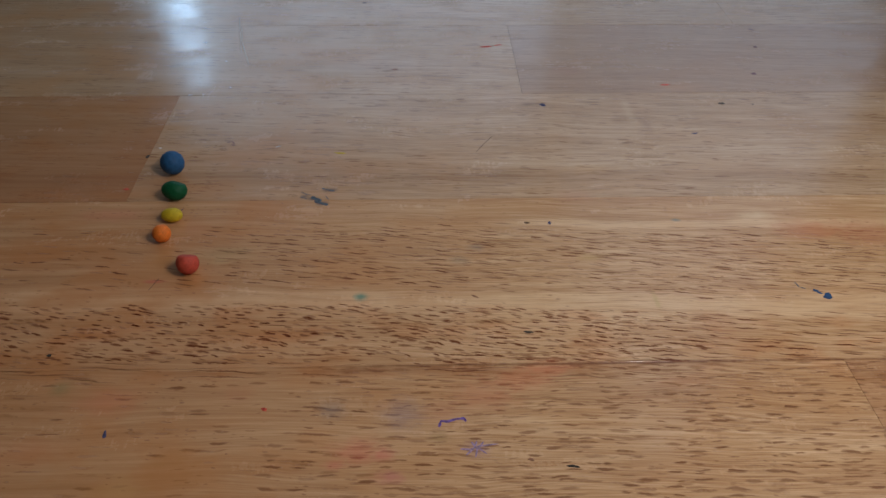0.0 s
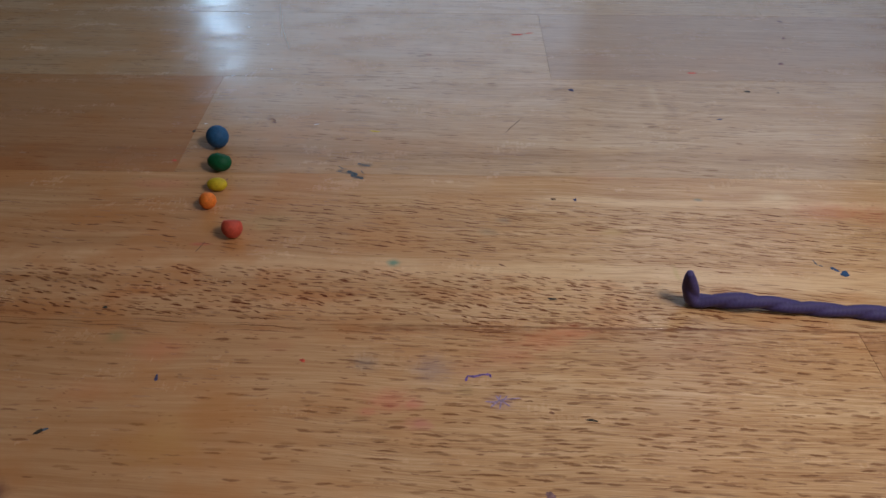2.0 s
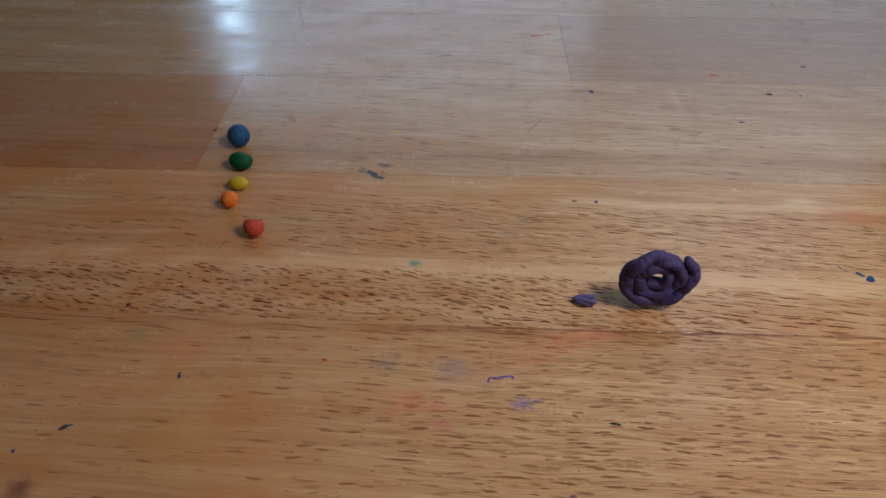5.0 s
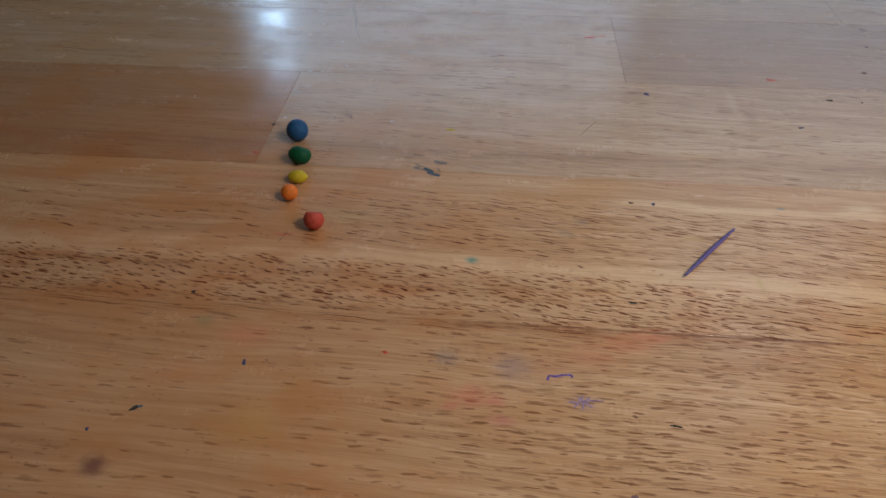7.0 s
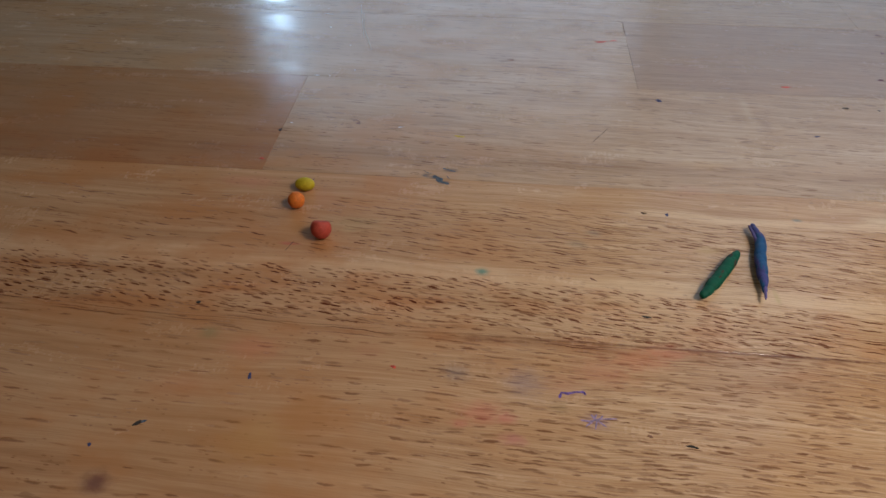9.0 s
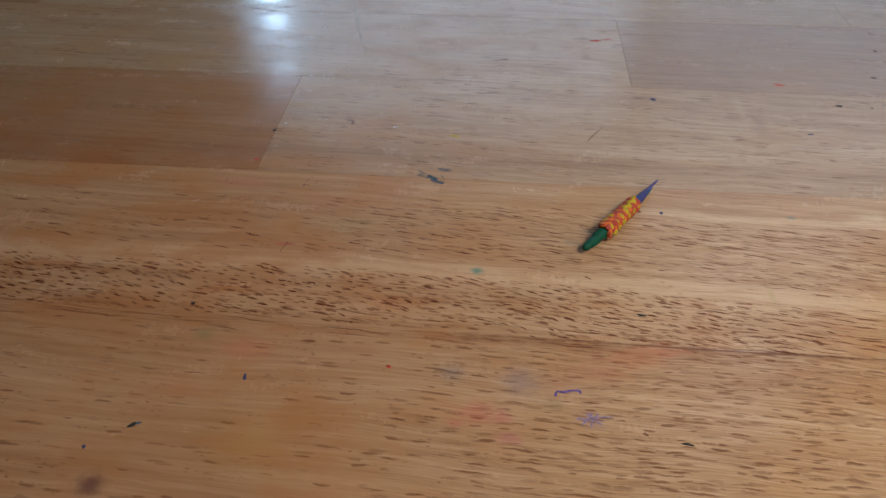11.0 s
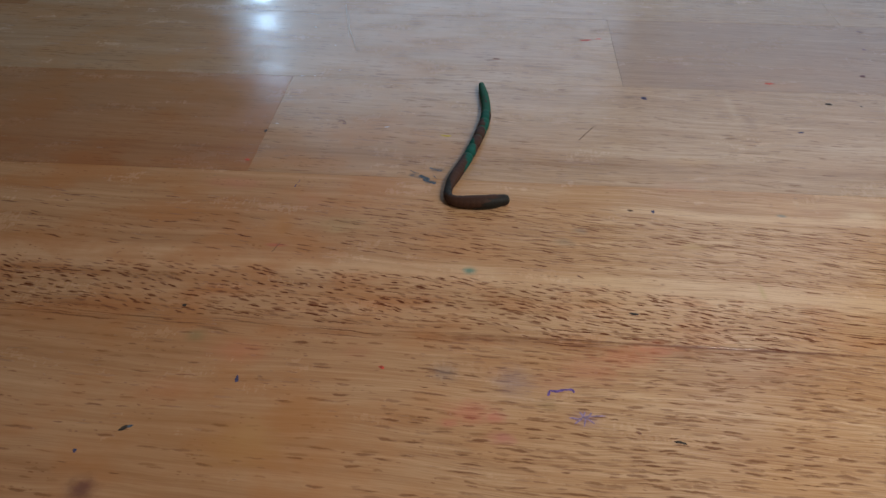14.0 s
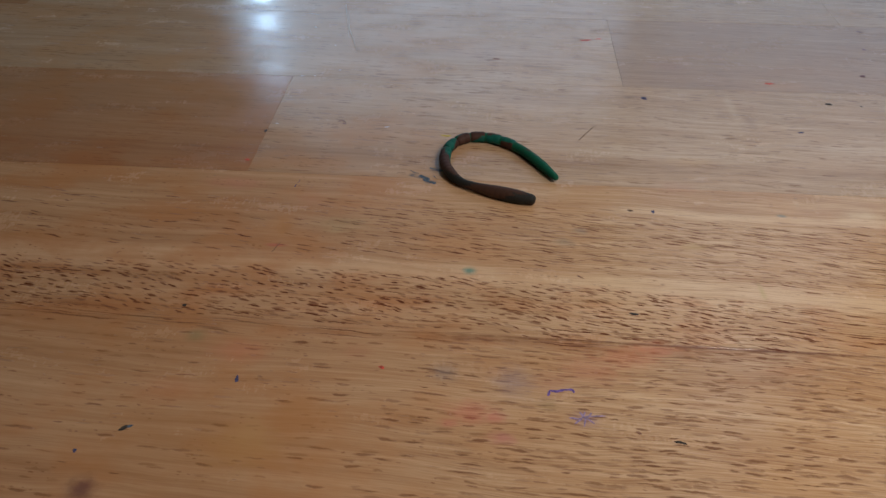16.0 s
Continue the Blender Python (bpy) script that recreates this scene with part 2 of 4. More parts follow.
    col = k.mix(pore, base, (0.27, 0.130, 0.082), "MULTIPLY")
    rub = k.noise(k.vec("MULTIPLY", p, (0.22, 0.35, 1)), 1.0, 4.0, 0.65)
    lo, hi = {"near": (-200, 127.8), "middle": (127.8, 211.3), "far": (211.3, 700)}[zone]
    for cx, cy, rx, ry, c, s in STAINS_AND_DIMMING:
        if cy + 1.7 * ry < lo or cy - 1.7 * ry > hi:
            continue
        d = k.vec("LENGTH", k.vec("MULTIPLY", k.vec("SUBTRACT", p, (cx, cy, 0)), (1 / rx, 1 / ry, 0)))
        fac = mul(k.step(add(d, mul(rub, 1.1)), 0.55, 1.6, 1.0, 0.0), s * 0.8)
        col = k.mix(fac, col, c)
    k.put(k.bsdf.inputs["Base Color"], col)
    smear = k.noise(k.vec("MULTIPLY", p, (0.025, 0.06, 1)), 1.0, 5.0, 0.65)
    scuff = k.noise(k.vec("MULTIPLY", p, (0.9, 0.25, 1)), 1.0, 3.0, 0.6)
    rough = add(k.step(smear, 0.3, 0.7, 0.10, 0.25), mul(scuff, 0.08))
    k.put(k.bsdf.inputs["Roughness"], add(rough, mul(pore, 0.15)))
    k.put(k.bsdf.inputs["Specular IOR Level"], k.step(pore, 0.0, 1.0, 0.48, 0.10))
    k.bump(add(mul(fine, 0.3), mul(smear, 1.4)), 0.35, 0.00012)
    return k.mat


def clay_material(name, colour, second=None, amount=0.0):
    """Modelling clay: waxy, finger-marked, slightly mottled; second: another clay kneaded into it."""
    k = Nodes(name)
    p = k.vec("SCALE", k.coords("Object"))
    k.tree.nodes[-1].inputs["Scale"].default_value = 1000.0
    soft = k.noise(p, 0.35, 3.0, 0.6)
    grit = k.noise(p, 2.4, 3.0, 0.6)
    c = k.mix(k.step(soft, 0.3, 0.7, 0.0, 1.0), tuple(v * 0.82 for v in colour), tuple(min(1, v * 1.12) for v in colour))
    if second:      # winds round the roll, by the place along it
        n = k.tree.nodes.new("ShaderNodeAttribute")
        n.attribute_name = "along"
        at = n.outputs["Fac"]
        sep = k.tree.nodes.new("ShaderNodeSeparateXYZ")
        k.put(sep.inputs[0], p)
        turn = k.math("ADD", k.math("ARCTAN2", sep.outputs[2], sep.outputs[1]), k.math("MULTIPLY", at, 0.22))
        comb = k.tree.nodes.new("ShaderNodeCombineXYZ")
        for socket, v in zip(comb.inputs, (k.math("MULTIPLY", at, 0.16), k.math("MULTIPLY", sep.outputs[1], 0.5), k.math("MULTIPLY", sep.outputs[2], 0.5))):
            k.put(socket, v)
        wave = k.math("ADD", k.math("MULTIPLY", k.math("SINE", turn), 0.30), k.noise(comb.outputs[0], 1.0, 3.0, 0.6))
        c = k.mix(k.step(wave, 0.64 - amount * 0.3, 0.74 - amount * 0.3), c, second)
    c = k.mix(k.step(grit, 0.62, 0.75, 0.0, 0.25), c, tuple(v * 0.5 for v in colour))
    k.put(k.bsdf.inputs["Base Color"], c)
    k.put(k.bsdf.inputs["Roughness"], k.step(soft, 0.3, 0.7, 0.52, 0.68))
    k.bsdf.inputs["Specular IOR Level"].default_value = 0.22
    k.bump(k.math("ADD", soft, k.math("MULTIPLY", grit, 0.35)), 0.5, 0.0003)
    return k.mat


def plain_material(name, colour, rough=0.8, grain=6.0, vary=0.12):
    k = Nodes(name)
    n = k.noise(k.coords("Object"), grain, 5.0, 0.6)
    k.put(k.bsdf.inputs["Base Color"], k.mix(k.step(n, 0.3, 0.7), tuple(v * (1 - vary) for v in colour), tuple(min(1, v * (1 + vary)) for v in colour)))
    k.bsdf.inputs["Roughness"].default_value = rough
    k.bump(n, 0.2, 0.002)
    return k.mat


WOODS = {   # pale, middling and dark wood, strength of the pores, seed
    "honey": ((0.699, 0.470, 0.277), (0.512, 0.299, 0.150), (0.340, 0.160, 0.072), 1.0, 0.0),
    "tan": ((0.601, 0.377, 0.216), (0.468, 0.262, 0.134), (0.310, 0.147, 0.067), 1.0, 2.3),
    "ash": ((0.621, 0.444, 0.296), (0.485, 0.316, 0.186), (0.339, 0.196, 0.109), 0.9, 3.6),
    "brown": ((0.510, 0.299, 0.163), (0.412, 0.221, 0.112), (0.279, 0.133, 0.061), 0.45, 5.1),
    "rose": ((0.504, 0.338, 0.221), (0.398, 0.246, 0.147), (0.276, 0.153, 0.086), 0.45, 7.7),
}


@functools.lru_cache(maxsize=None)
def wood(kind, zone):
    return wood_material("wood_%s_%s" % (kind, zone), zone, *WOODS[kind])


PURPLE = (0.062, 0.047, 0.142)
CLAY = {
    "purple": clay_material("clay_purple", PURPLE),
    "violet": clay_material("clay_violet", (0.13, 0.10, 0.26)),
    "blue": clay_material("clay_blue", (0.020, 0.085, 0.20)),
    "green": clay_material("clay_green", (0.003, 0.078, 0.028)),
    "yellow": clay_material("clay_yellow", (0.55, 0.40, 0.02)),
    "orange": clay_material("clay_orange", (0.78, 0.19, 0.028)),
    "red": clay_material("clay_red", (0.52, 0.075, 0.045)),
}
CORE = {
    "green": clay_material("clay_teal_kneaded", (0.058, 0.024, 0.015), (0.003, 0.082, 0.042), 1.7),
    "blue": clay_material("clay_blue_kneaded", (0.020, 0.085, 0.20), (0.060, 0.060, 0.19), 0.2),
    "red": clay_material("clay_brown_kneaded", (0.062, 0.027, 0.015), (0.020, 0.018, 0.014), 0.35),
    "orange": clay_material("clay_rust_kneaded", (0.058, 0.024, 0.015), (0.003, 0.088, 0.060), 0.45),
    "yellow": clay_material("clay_umber_kneaded", (0.058, 0.024, 0.015), (0.003, 0.088, 0.060), 0.45),
}
PAINT = plain_material("wall_paint", (0.36, 0.26, 0.17), 0.85, 3.0, 0.05)
CEIL = plain_material("ceiling_paint", (0.50, 0.47, 0.43), 0.9, 2.0, 0.03)
BOARDS = plain_material("floor_carpet", (0.22, 0.17, 0.13), 0.95, 40.0, 0.25)
FRAME = plain_material("window_paint", (0.80, 0.80, 0.78), 0.45, 8.0, 0.04)


# ---------------------------------------------------------------- mesh helpers
def mesh_object(name, bm, material, parent=None, label="", smooth=True):
    me = bpy.data.meshes.new(name)
    bm.to_mesh(me)
    bm.free()
    me.materials.append(material)
    if smooth:
        me.polygons.foreach_set("use_smooth", [True] * len(me.polygons))
    ob = new(name, me)
    ob.parent = parent
    if label:
        tagged(ob, label)
    return ob


def part(name, bm, material, parent, label="", smooth=True):
    return mesh_object(name, bm, material, parent, label, smooth)


def box(bm, x0, x1, y0, y1, z0, z1):
    v = [bm.verts.new(c) for c in ((x0, y0, z0), (x1, y0, z0), (x1, y1, z0), (x0, y1, z0), (x0, y0, z1), (x1, y0, z1), (x1, y1, z1), (x0, y1, z1))]
    for f in ((3, 2, 1, 0), (4, 5, 6, 7), (0, 1, 5, 4), (1, 2, 6, 5), (2, 3, 7, 6), (3, 0, 4, 7)):
        bm.faces.new([v[i] for i in f])
    return bm


def boxes(*sizes):
    bm = bmesh.new()
    for s in sizes:
        box(bm, *s)
    return bm


# ---------------------------------------------------------------- room
X0, X1, Y0, Y1, ZC = -2.3, 0.50, -1.9, 2.4, 2.4
FAR_WINDOWS = ((-0.99, -0.84, 1.27, 1.93), (-0.83, 0.499, 1.29, 2.23))
# unseen openings added round the fill lamp and the sheen lamp
ADDED_SIDE_WINDOWS = ((-0.34, 0.40, 0.96, 1.52), (0.64, 2.399, 0.86, 2.23))


def pierced(lo, hi, holes, make):
    """Boxes of a wall from lo to hi with rectangular holes, in order along the wall."""
    out, at = [], lo
    for a, b, z0, z1 in holes:
        out += [make(at, a, 0, ZC), make(a, b, 0, z0), make(a, b, z1, ZC)]
        at = b
    return out + [make(at, hi, 0, ZC)]


def build_room():
    bm = boxes((X0 - 0.1, X1 + 0.1, Y0 - 0.1, Y1 + 0.1, -0.1, 0))
    tagged(mesh_object("floor", bm, BOARDS, smooth=False), "brown carpeted floor under the table", "floor", kind="structure")
    bm = boxes((X0 - 0.1, X1 + 0.1, Y0 - 0.1, Y1 + 0.1, ZC, ZC + 0.1))
    tagged(mesh_object("ceiling", bm, CEIL, smooth=False), "plain cream painted ceiling of the room", "ceiling", kind="structure")
    far = boxes(*pierced(X0 - 0.1, X1 + 0.1, FAR_WINDOWS, lambda a, b, z0, z1: (a, b, Y1, Y1 + 0.1, z0, z1)))
    tagged(mesh_object("wall_north", far, PAINT, smooth=False), "plain tan wall with two windows", "wall", kind="structure")
    side = boxes(*pierced(Y0, Y1, ADDED_SIDE_WINDOWS, lambda a, b, z0, z1: (X1, X1 + 0.1, a, b, z0, z1)))
    tagged(mesh_object("wall_east", side, PAINT, smooth=False), "plain tan wall out of view with two added windows", "wall", kind="structure")
    tagged(mesh_object("wall_west", boxes((X0 - 0.1, X0, Y0, Y1, 0, ZC)), PAINT, smooth=False), "plain tan wall of the room", "wall", kind="structure")
    tagged(mesh_object("wall_south", boxes((X0 - 0.1, X1 + 0.1, Y0 - 0.1, Y0, 0, ZC)), PAINT, smooth=False), "plain tan wall of the room", "wall", kind="structure")
    for n, (a, b, z0, z1) in enumerate(FAR_WINDOWS, 1):
        w = 0.012
        bm = boxes((a, b, Y1 - 0.01, Y1 + 0.02, z0, z0 + w), (a, b, Y1 - 0.01, Y1 + 0.02, z1 - w, z1),
                   (a, a + w, Y1 - 0.01, Y1 + 0.02, z0 + w, z1 - w), (b - w, b, Y1 - 0.01, Y1 + 0.02, z0 + w, z1 - w))
        tagged(mesh_object("window_%d" % n, bm, FRAME, smooth=False), "white painted frame of an unseen window with an area lamp", "window", kind="structure")
    # frames of the two added side openings
    for n, (a, b, z0, z1) in enumerate(ADDED_SIDE_WINDOWS, 3):
        w = 0.012
        bm = boxes((X1 - 0.01, X1 + 0.02, a, b, z0, z0 + w), (X1 - 0.01, X1 + 0.02, a, b, z1 - w, z1),
                   (X1 - 0.01, X1 + 0.02, a, a + w, z0 + w, z1 - w), (X1 - 0.01, X1 + 0.02, b - w, b, z0 + w, z1 - w))
        tagged(mesh_object("window_%d" % n, bm, FRAME, smooth=False), "white painted frame of an unseen window with an area lamp", "window", kind="structure")


build_room()

# ---------------------------------------------------------------- table
ROWS = (   # near and far edge of each row of staves, joints along it, woods from left to right
    (-122.5, -39.0, (-260, 40, 330), ("tan", "honey", "tan", "brown")),
    (-39.0, 44.5, (-190, 90, 400), ("honey", "tan", "honey", "tan")),
    (44.5, 127.8, (-330, 133.2, 380), ("tan", "honey", "tan", "honey")),
    (127.8, 211.3, (-400, 300), ("tan", "honey", "tan")),
    (211.3, 294.4, (-420, -121.3, 360), ("tan", "brown", "ash", "honey")),
    (294.4, 373.0, (-430, 48.5, 300.0), ("brown", "ash", "rose", "tan")),
    (373.0, 455.0, (-310, 183.0, 380), ("brown", "ash", "ash", "honey")),
    (455.0, 538.0, (-330, 20, 290), ("tan", "rose", "tan", "brown")),
    (538.0, 621.0, (-150, 150), ("tan", "brown", "honey")),
)
TX0, TX1 = -620.0, 430.0


def stave(x0, x1, y0, y1):
    """One glued stave: a bar with softly rounded upper edges, a hair apart from its neighbours."""
    gap, e = 0.035, 0.09
    bm = bmesh.new()
    rings = []
    for z, inset in ((-24.0, 0.0), (-e, 0.0), (-e * 0.3, e * 0.3), (0.0, e)):
        a, b, c, d = x0 + gap + inset, x1 - gap - inset, y0 + gap + inset, y1 - gap - inset
        rings.append([bm.verts.new((px * MM, py * MM, z * MM)) for px, py in ((a, c), (b, c), (b, d), (a, d))])
    for r, q in zip(rings, rings[1:]):
        for i in range(4):
            bm.faces.new((r[i], r[(i + 1) % 4], q[(i + 1) % 4], q[i]))
    bm.faces.new(rings[-1])
    bm.faces.new(rings[0][::-1])
    return bm


def blot(cx, cy, rx, ry, turn=0.0, seed=0, ragged=0.35, n=18):
    """A dried spot of paint or crayon: a very thin irregular wafer."""
    rnd = random.Random(seed)
    bm = bmesh.new()
    ph = [rnd.uniform(0, 6.28) for _ in range(4)]
    rim, crown = [], []
    for i in range(n):
        a = 2 * math.pi * i / n
        k = 1 + ragged * (0.5 * math.sin(2 * a + ph[0]) + 0.35 * math.sin(3 * a + ph[1]) + 0.3 * math.sin(5 * a + ph[2]) + 0.15 * math.sin(8 * a + ph[3]))
        px, py = rx * k * math.cos(a), ry * k * math.sin(a)
        c, s = math.cos(radians(turn)), math.sin(radians(turn))
        for ring, q, z in ((rim, 1.0, 0.0), (crown, 0.85, 0.05)):
            ring.append(bm.verts.new(((cx + q * (px * c - py * s)) * MM, (cy + q * (px * s + py * c)) * MM, z * MM)))
    for i in range(n):
        bm.faces.new((rim[i], rim[(i + 1) % n], crown[(i + 1) % n], crown[i]))
    bm.faces.new(crown)
    return bm


def stroke(points, width, seed=0, height=0.05):
    """A drawn line: a thin ribbon of uneven width lying on the wood."""
    rnd = random.Random(seed)
    bm = bmesh.new()
    pts = [Vector((*p, 0)) for p in points]
    fine = []
    for a, b in zip(pts, pts[1:]):
        fine += [a.lerp(b, i / 4) for i in range(4)]
    fine.append(pts[-1])
    left, right = [], []
    for i, p in enumerate(fine):
        d = (fine[min(i + 1, len(fine) - 1)] - fine[max(i - 1, 0)]).normalized()
        n = Vector((-d.y, d.x, 0)) * width * 0.5 * rnd.uniform(0.55, 1.15) * (0.5 if i in (0, len(fine) - 1) else 1)
        for row, s in ((left, 1), (right, -1)):
            q = p + n * s
            row.append(bm.verts.new((q.x * MM, q.y * MM, height * MM)))
    for i in range(len(fine) - 1):
        bm.faces.new((left[i], right[i], right[i + 1], left[i + 1]))
    return bm


def mark_material(name, colour):
    return plain_material(name, colour, 0.75, 900.0, 0.35)


INK = {
    "blue": mark_material("mark_blue", (0.012, 0.055, 0.15)), "slate": mark_material("mark_slate", (0.075, 0.095, 0.12)),
    "navy": mark_material("mark_navy", (0.05, 0.045, 0.11)), "violet": mark_material("mark_violet", (0.16, 0.09, 0.28)),
    "lilac": mark_material("mark_lilac", (0.28, 0.19, 0.28)), "red": mark_material("mark_red", (0.55, 0.06, 0.03)),
    "yellow": mark_material("mark_yellow", (0.50, 0.34, 0.02)), "teal": mark_material("mark_teal", (0.18, 0.30, 0.22)),
    "black": mark_material("mark_black", (0.040, 0.028, 0.018)), "plum": mark_material("mark_plum", (0.20, 0.10, 0.10)),
    "white": mark_material("mark_white", (0.70, 0.68, 0.64)), "umber": mark_material("mark_umber", (0.14, 0.075, 0.035)),
    "olive": mark_material("mark_olive", (0.42, 0.33, 0.10)), "faint": mark_material("mark_faint", (0.34, 0.185, 0.095)), "scar": mark_material("mark_scar", (0.24, 0.105, 0.055)),
}
# dried spots: ink, centre, half-size, turn
SPOTS = (
    ("black", -121.8, 242.6, 0.9, 1.1, 0), ("yellow", -38.0, 244.1, 2.2, 0.8, -12), ("red", 34.0, 345.5, 3.6, 0.9, 3), ("red", 41.0, 347.5, 1.8, 0.7, 10),
    ("red", 122.8, 302.4, 2.1, 0.9, 0), ("navy", 57.3, 283.6, 1.6, 1.2, 0), ("navy", 48.1, 195.6, 0.8, 0.8, 0),
    ("umber", 39.2, 195.8, 1.0, 0.7, 0), ("blue", 140.4, 154.9, 1.5, 1.6, 40), ("blue", 137.6, 157.2, 1.6, 0.7, -35), ("navy", -93.3, 104.9, 0.6, 1.2, 0),
    ("black", 40.0, 92.3, 1.7, 0.45, -3), ("scar", 28.5, 94.6, 0.8, 0.5, 0), ("black", -120.6, 133.8, 0.7, 0.7, 0), ("black", -121.2, 85.5, 1.2, 0.8, 30), ("slate", -119.6, 86.3, 0.8, 0.5, 0),
    ("red", -123.7, 219.5, 1.0, 0.8, 0), ("red", -49.0, 112.5, 0.9, 0.6, 0), ("black", 146.0, 284.0, 1.5, 1.0, -10), ("black", 161.0, 283.0, 0.7, 0.5, 0),
    ("plum", 173.0, 313.5, 1.7, 1.1, 0), ("plum", 185.2, 344.0, 1.0, 1.2, 20), ("plum", 190.9, 366.1, 1.8, 0.8, -30), ("navy", 124.6, 257.7, 1.6, 0.5, 8),
    ("scar", -16.0, 320.0, 2.3, 0.7, 0), ("navy", -132.0, 77.5, 0.5, 0.7, 0), ("plum", 25.5, 68.5, 1.5, 1.3, 0),
    ("plum", 43.0, 66.8, 1.7, 1.2, 0), ("white", -116.5, 294.8, 1.10, 0.45, 0), ("white", -110.0, 295.2, 0.72, 0.33, 0), ("white", -98.0, 302.0, 0.52, 0.45, 0),
    ("white", -118.0, 249.0, 0.78, 0.33, -10), ("white", -66.0, 249.5, 1.17, 0.39, 15), ("white", -106.0, 330.0, 0.59, 0.39, 0),
    ("white", -127.0, 370.0, 3.25, 0.52, -12), ("white", -122.0, 352.0, 0.91, 0.91, 0), ("black", -37.0, 405.0, 1.2, 0.9, 0),
    ("black", 33.3, 140.6, 1.9, 0.42, -4), ("scar", 16.5, 157.0, 1.6, 0.35, -25),
)
STROKES = (
    ("slate", 2.0, ((-47.0, 213.2), (-44.5, 211.6), (-42.5, 210.4))), ("slate", 1.6, ((-45.5, 210.6), (-42.0, 208.8), (-39.6, 208.0))),
    ("slate", 0.9, ((-43.3, 218.8), (-40.5, 218.0))), ("slate", 0.8, ((-40.2, 217.4), (-37.6, 216.8))), ("slate", 0.5, ((-51.8, 213.2), (-48.6, 212.0))),
    ("slate", 0.4, ((-51.5, 216.6), (-49.5, 215.0), (-47.5, 214.6))), ("slate", 0.4, ((-41.2, 213.6), (-39.6, 211.0))),
    ("navy", 0.35, ((-97.0, 206.9), (-97.6, 204.6))), ("navy", 0.55, ((-97.9, 203.4), (-98.3, 201.6))),
    ("faint", 0.16, ((2.2, 200.8), (5.0, 199.2), (7.8, 196.4))), ("faint", 0.16, ((9.9, 194.1), (15.0, 186.0), (19.9, 178.6))),
    ("faint", 0.16, ((134.0, 216.5), (131.0, 222.5))),
    ("violet", 0.9, ((2.9, 105.4), (3.5, 107.4), (5.5, 107.2), (8.0, 108.0), (10.4, 108.2), (10.8, 107.1))),
    ("lilac", 0.6, ((8.8, 98.2), (11.5, 98.0), (14.2, 99.0), (19.6, 99.6))), ("lilac", 0.6, ((10.3, 96.2), (12.8, 98.6), (13.6, 100.6))),
    ("lilac", 0.6, ((13.0, 95.6), (13.6, 98.2), (12.0, 100.4))), ("lilac", 0.6, ((16.2, 96.6), (14.0, 98.4), (15.6, 100.4))),
    ("plum", 0.55, ((-89.6, 252.6), (-87.4, 253.6), (-85.8, 252.0), (-87.4, 250.8), (-85.0, 250.6))), ("plum", 0.4, ((-94.6, 248.8), (-93.2, 249.8))), ("plum", 0.4, ((-96.6, 247.0), (-96.0, 247.6))),
    ("umber", 0.35, ((22.4, 244.2), (26.0, 250.0), (30.4, 256.4))),
    ("umber", 0.3, ((-97.6, 161.8), (-96.6, 164.6), (-95.6, 167.6))),
    ("slate", 0.6, ((131.5, 162.0), (132.0, 159.5), (134.0, 158.5))), ("faint", 0.16, ((102.7, 258.6), (125.0, 267.0), (150.0, 281.0), (174.7, 293.9))),
    ("white", 0.5, ((-106.0, 372.0), (-102.0, 352.0), (-93.0, 325.0))), ("white", 0.4, ((-110.0, 385.0), (-104.5, 360.0), (-100.0, 340.0))),
)


def build_table():
    table = tagged(new("table"), "varnished rubberwood table top of glued staves, marked with paint and crayon", "table")
    table.location = (0, 0, TOP)
    for y0, y1, joints, woods in ROWS:
        for a, b, w in zip((TX0, *joints), (*joints, TX1), woods):
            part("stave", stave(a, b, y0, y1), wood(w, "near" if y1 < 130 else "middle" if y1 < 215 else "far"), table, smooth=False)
    for x in (TX0 + 60, TX1 - 60):
        for y in (ROWS[0][0] + 60, ROWS[-1][1] - 60):
            leg = bmesh.new()
            for z, r in ((-750, 22), (-420, 27), (-120, 33), (-24, 33)):
                for q in (0, 1, 2, 3):
                    leg.verts.new(((x + r * (1, -1, -1, 1)[q]) * MM, (y + r * (1, 1, -1, -1)[q]) * MM, z * MM))
            v = list(leg.verts)
            for k in range(3):
                for i in range(4):
                    leg.faces.new((v[4 * k + i], v[4 * k + (i + 1) % 4], v[4 * k + 4 + (i + 1) % 4], v[4 * k + 4 + i]))
            leg.faces.new(v[:4][::-1])
            leg.faces.new(v[-4:])
            part("leg", leg, wood("tan", "near"), table, smooth=False)
    for i, (ink, x, y, rx, ry, turn) in enumerate(SPOTS):
        part("paint_spot", blot(x, y, rx, ry, turn, i), INK[ink], table, "dried %s paint spot" % ink)
    for i, (ink, w, pts) in enumerate(STROKES):
        part("crayon_line", stroke(pts, w, i, 0.04 + 0.012 * (i % 7)), INK[ink], table, "thin %s crayon line" % ink)
    return table


build_table()


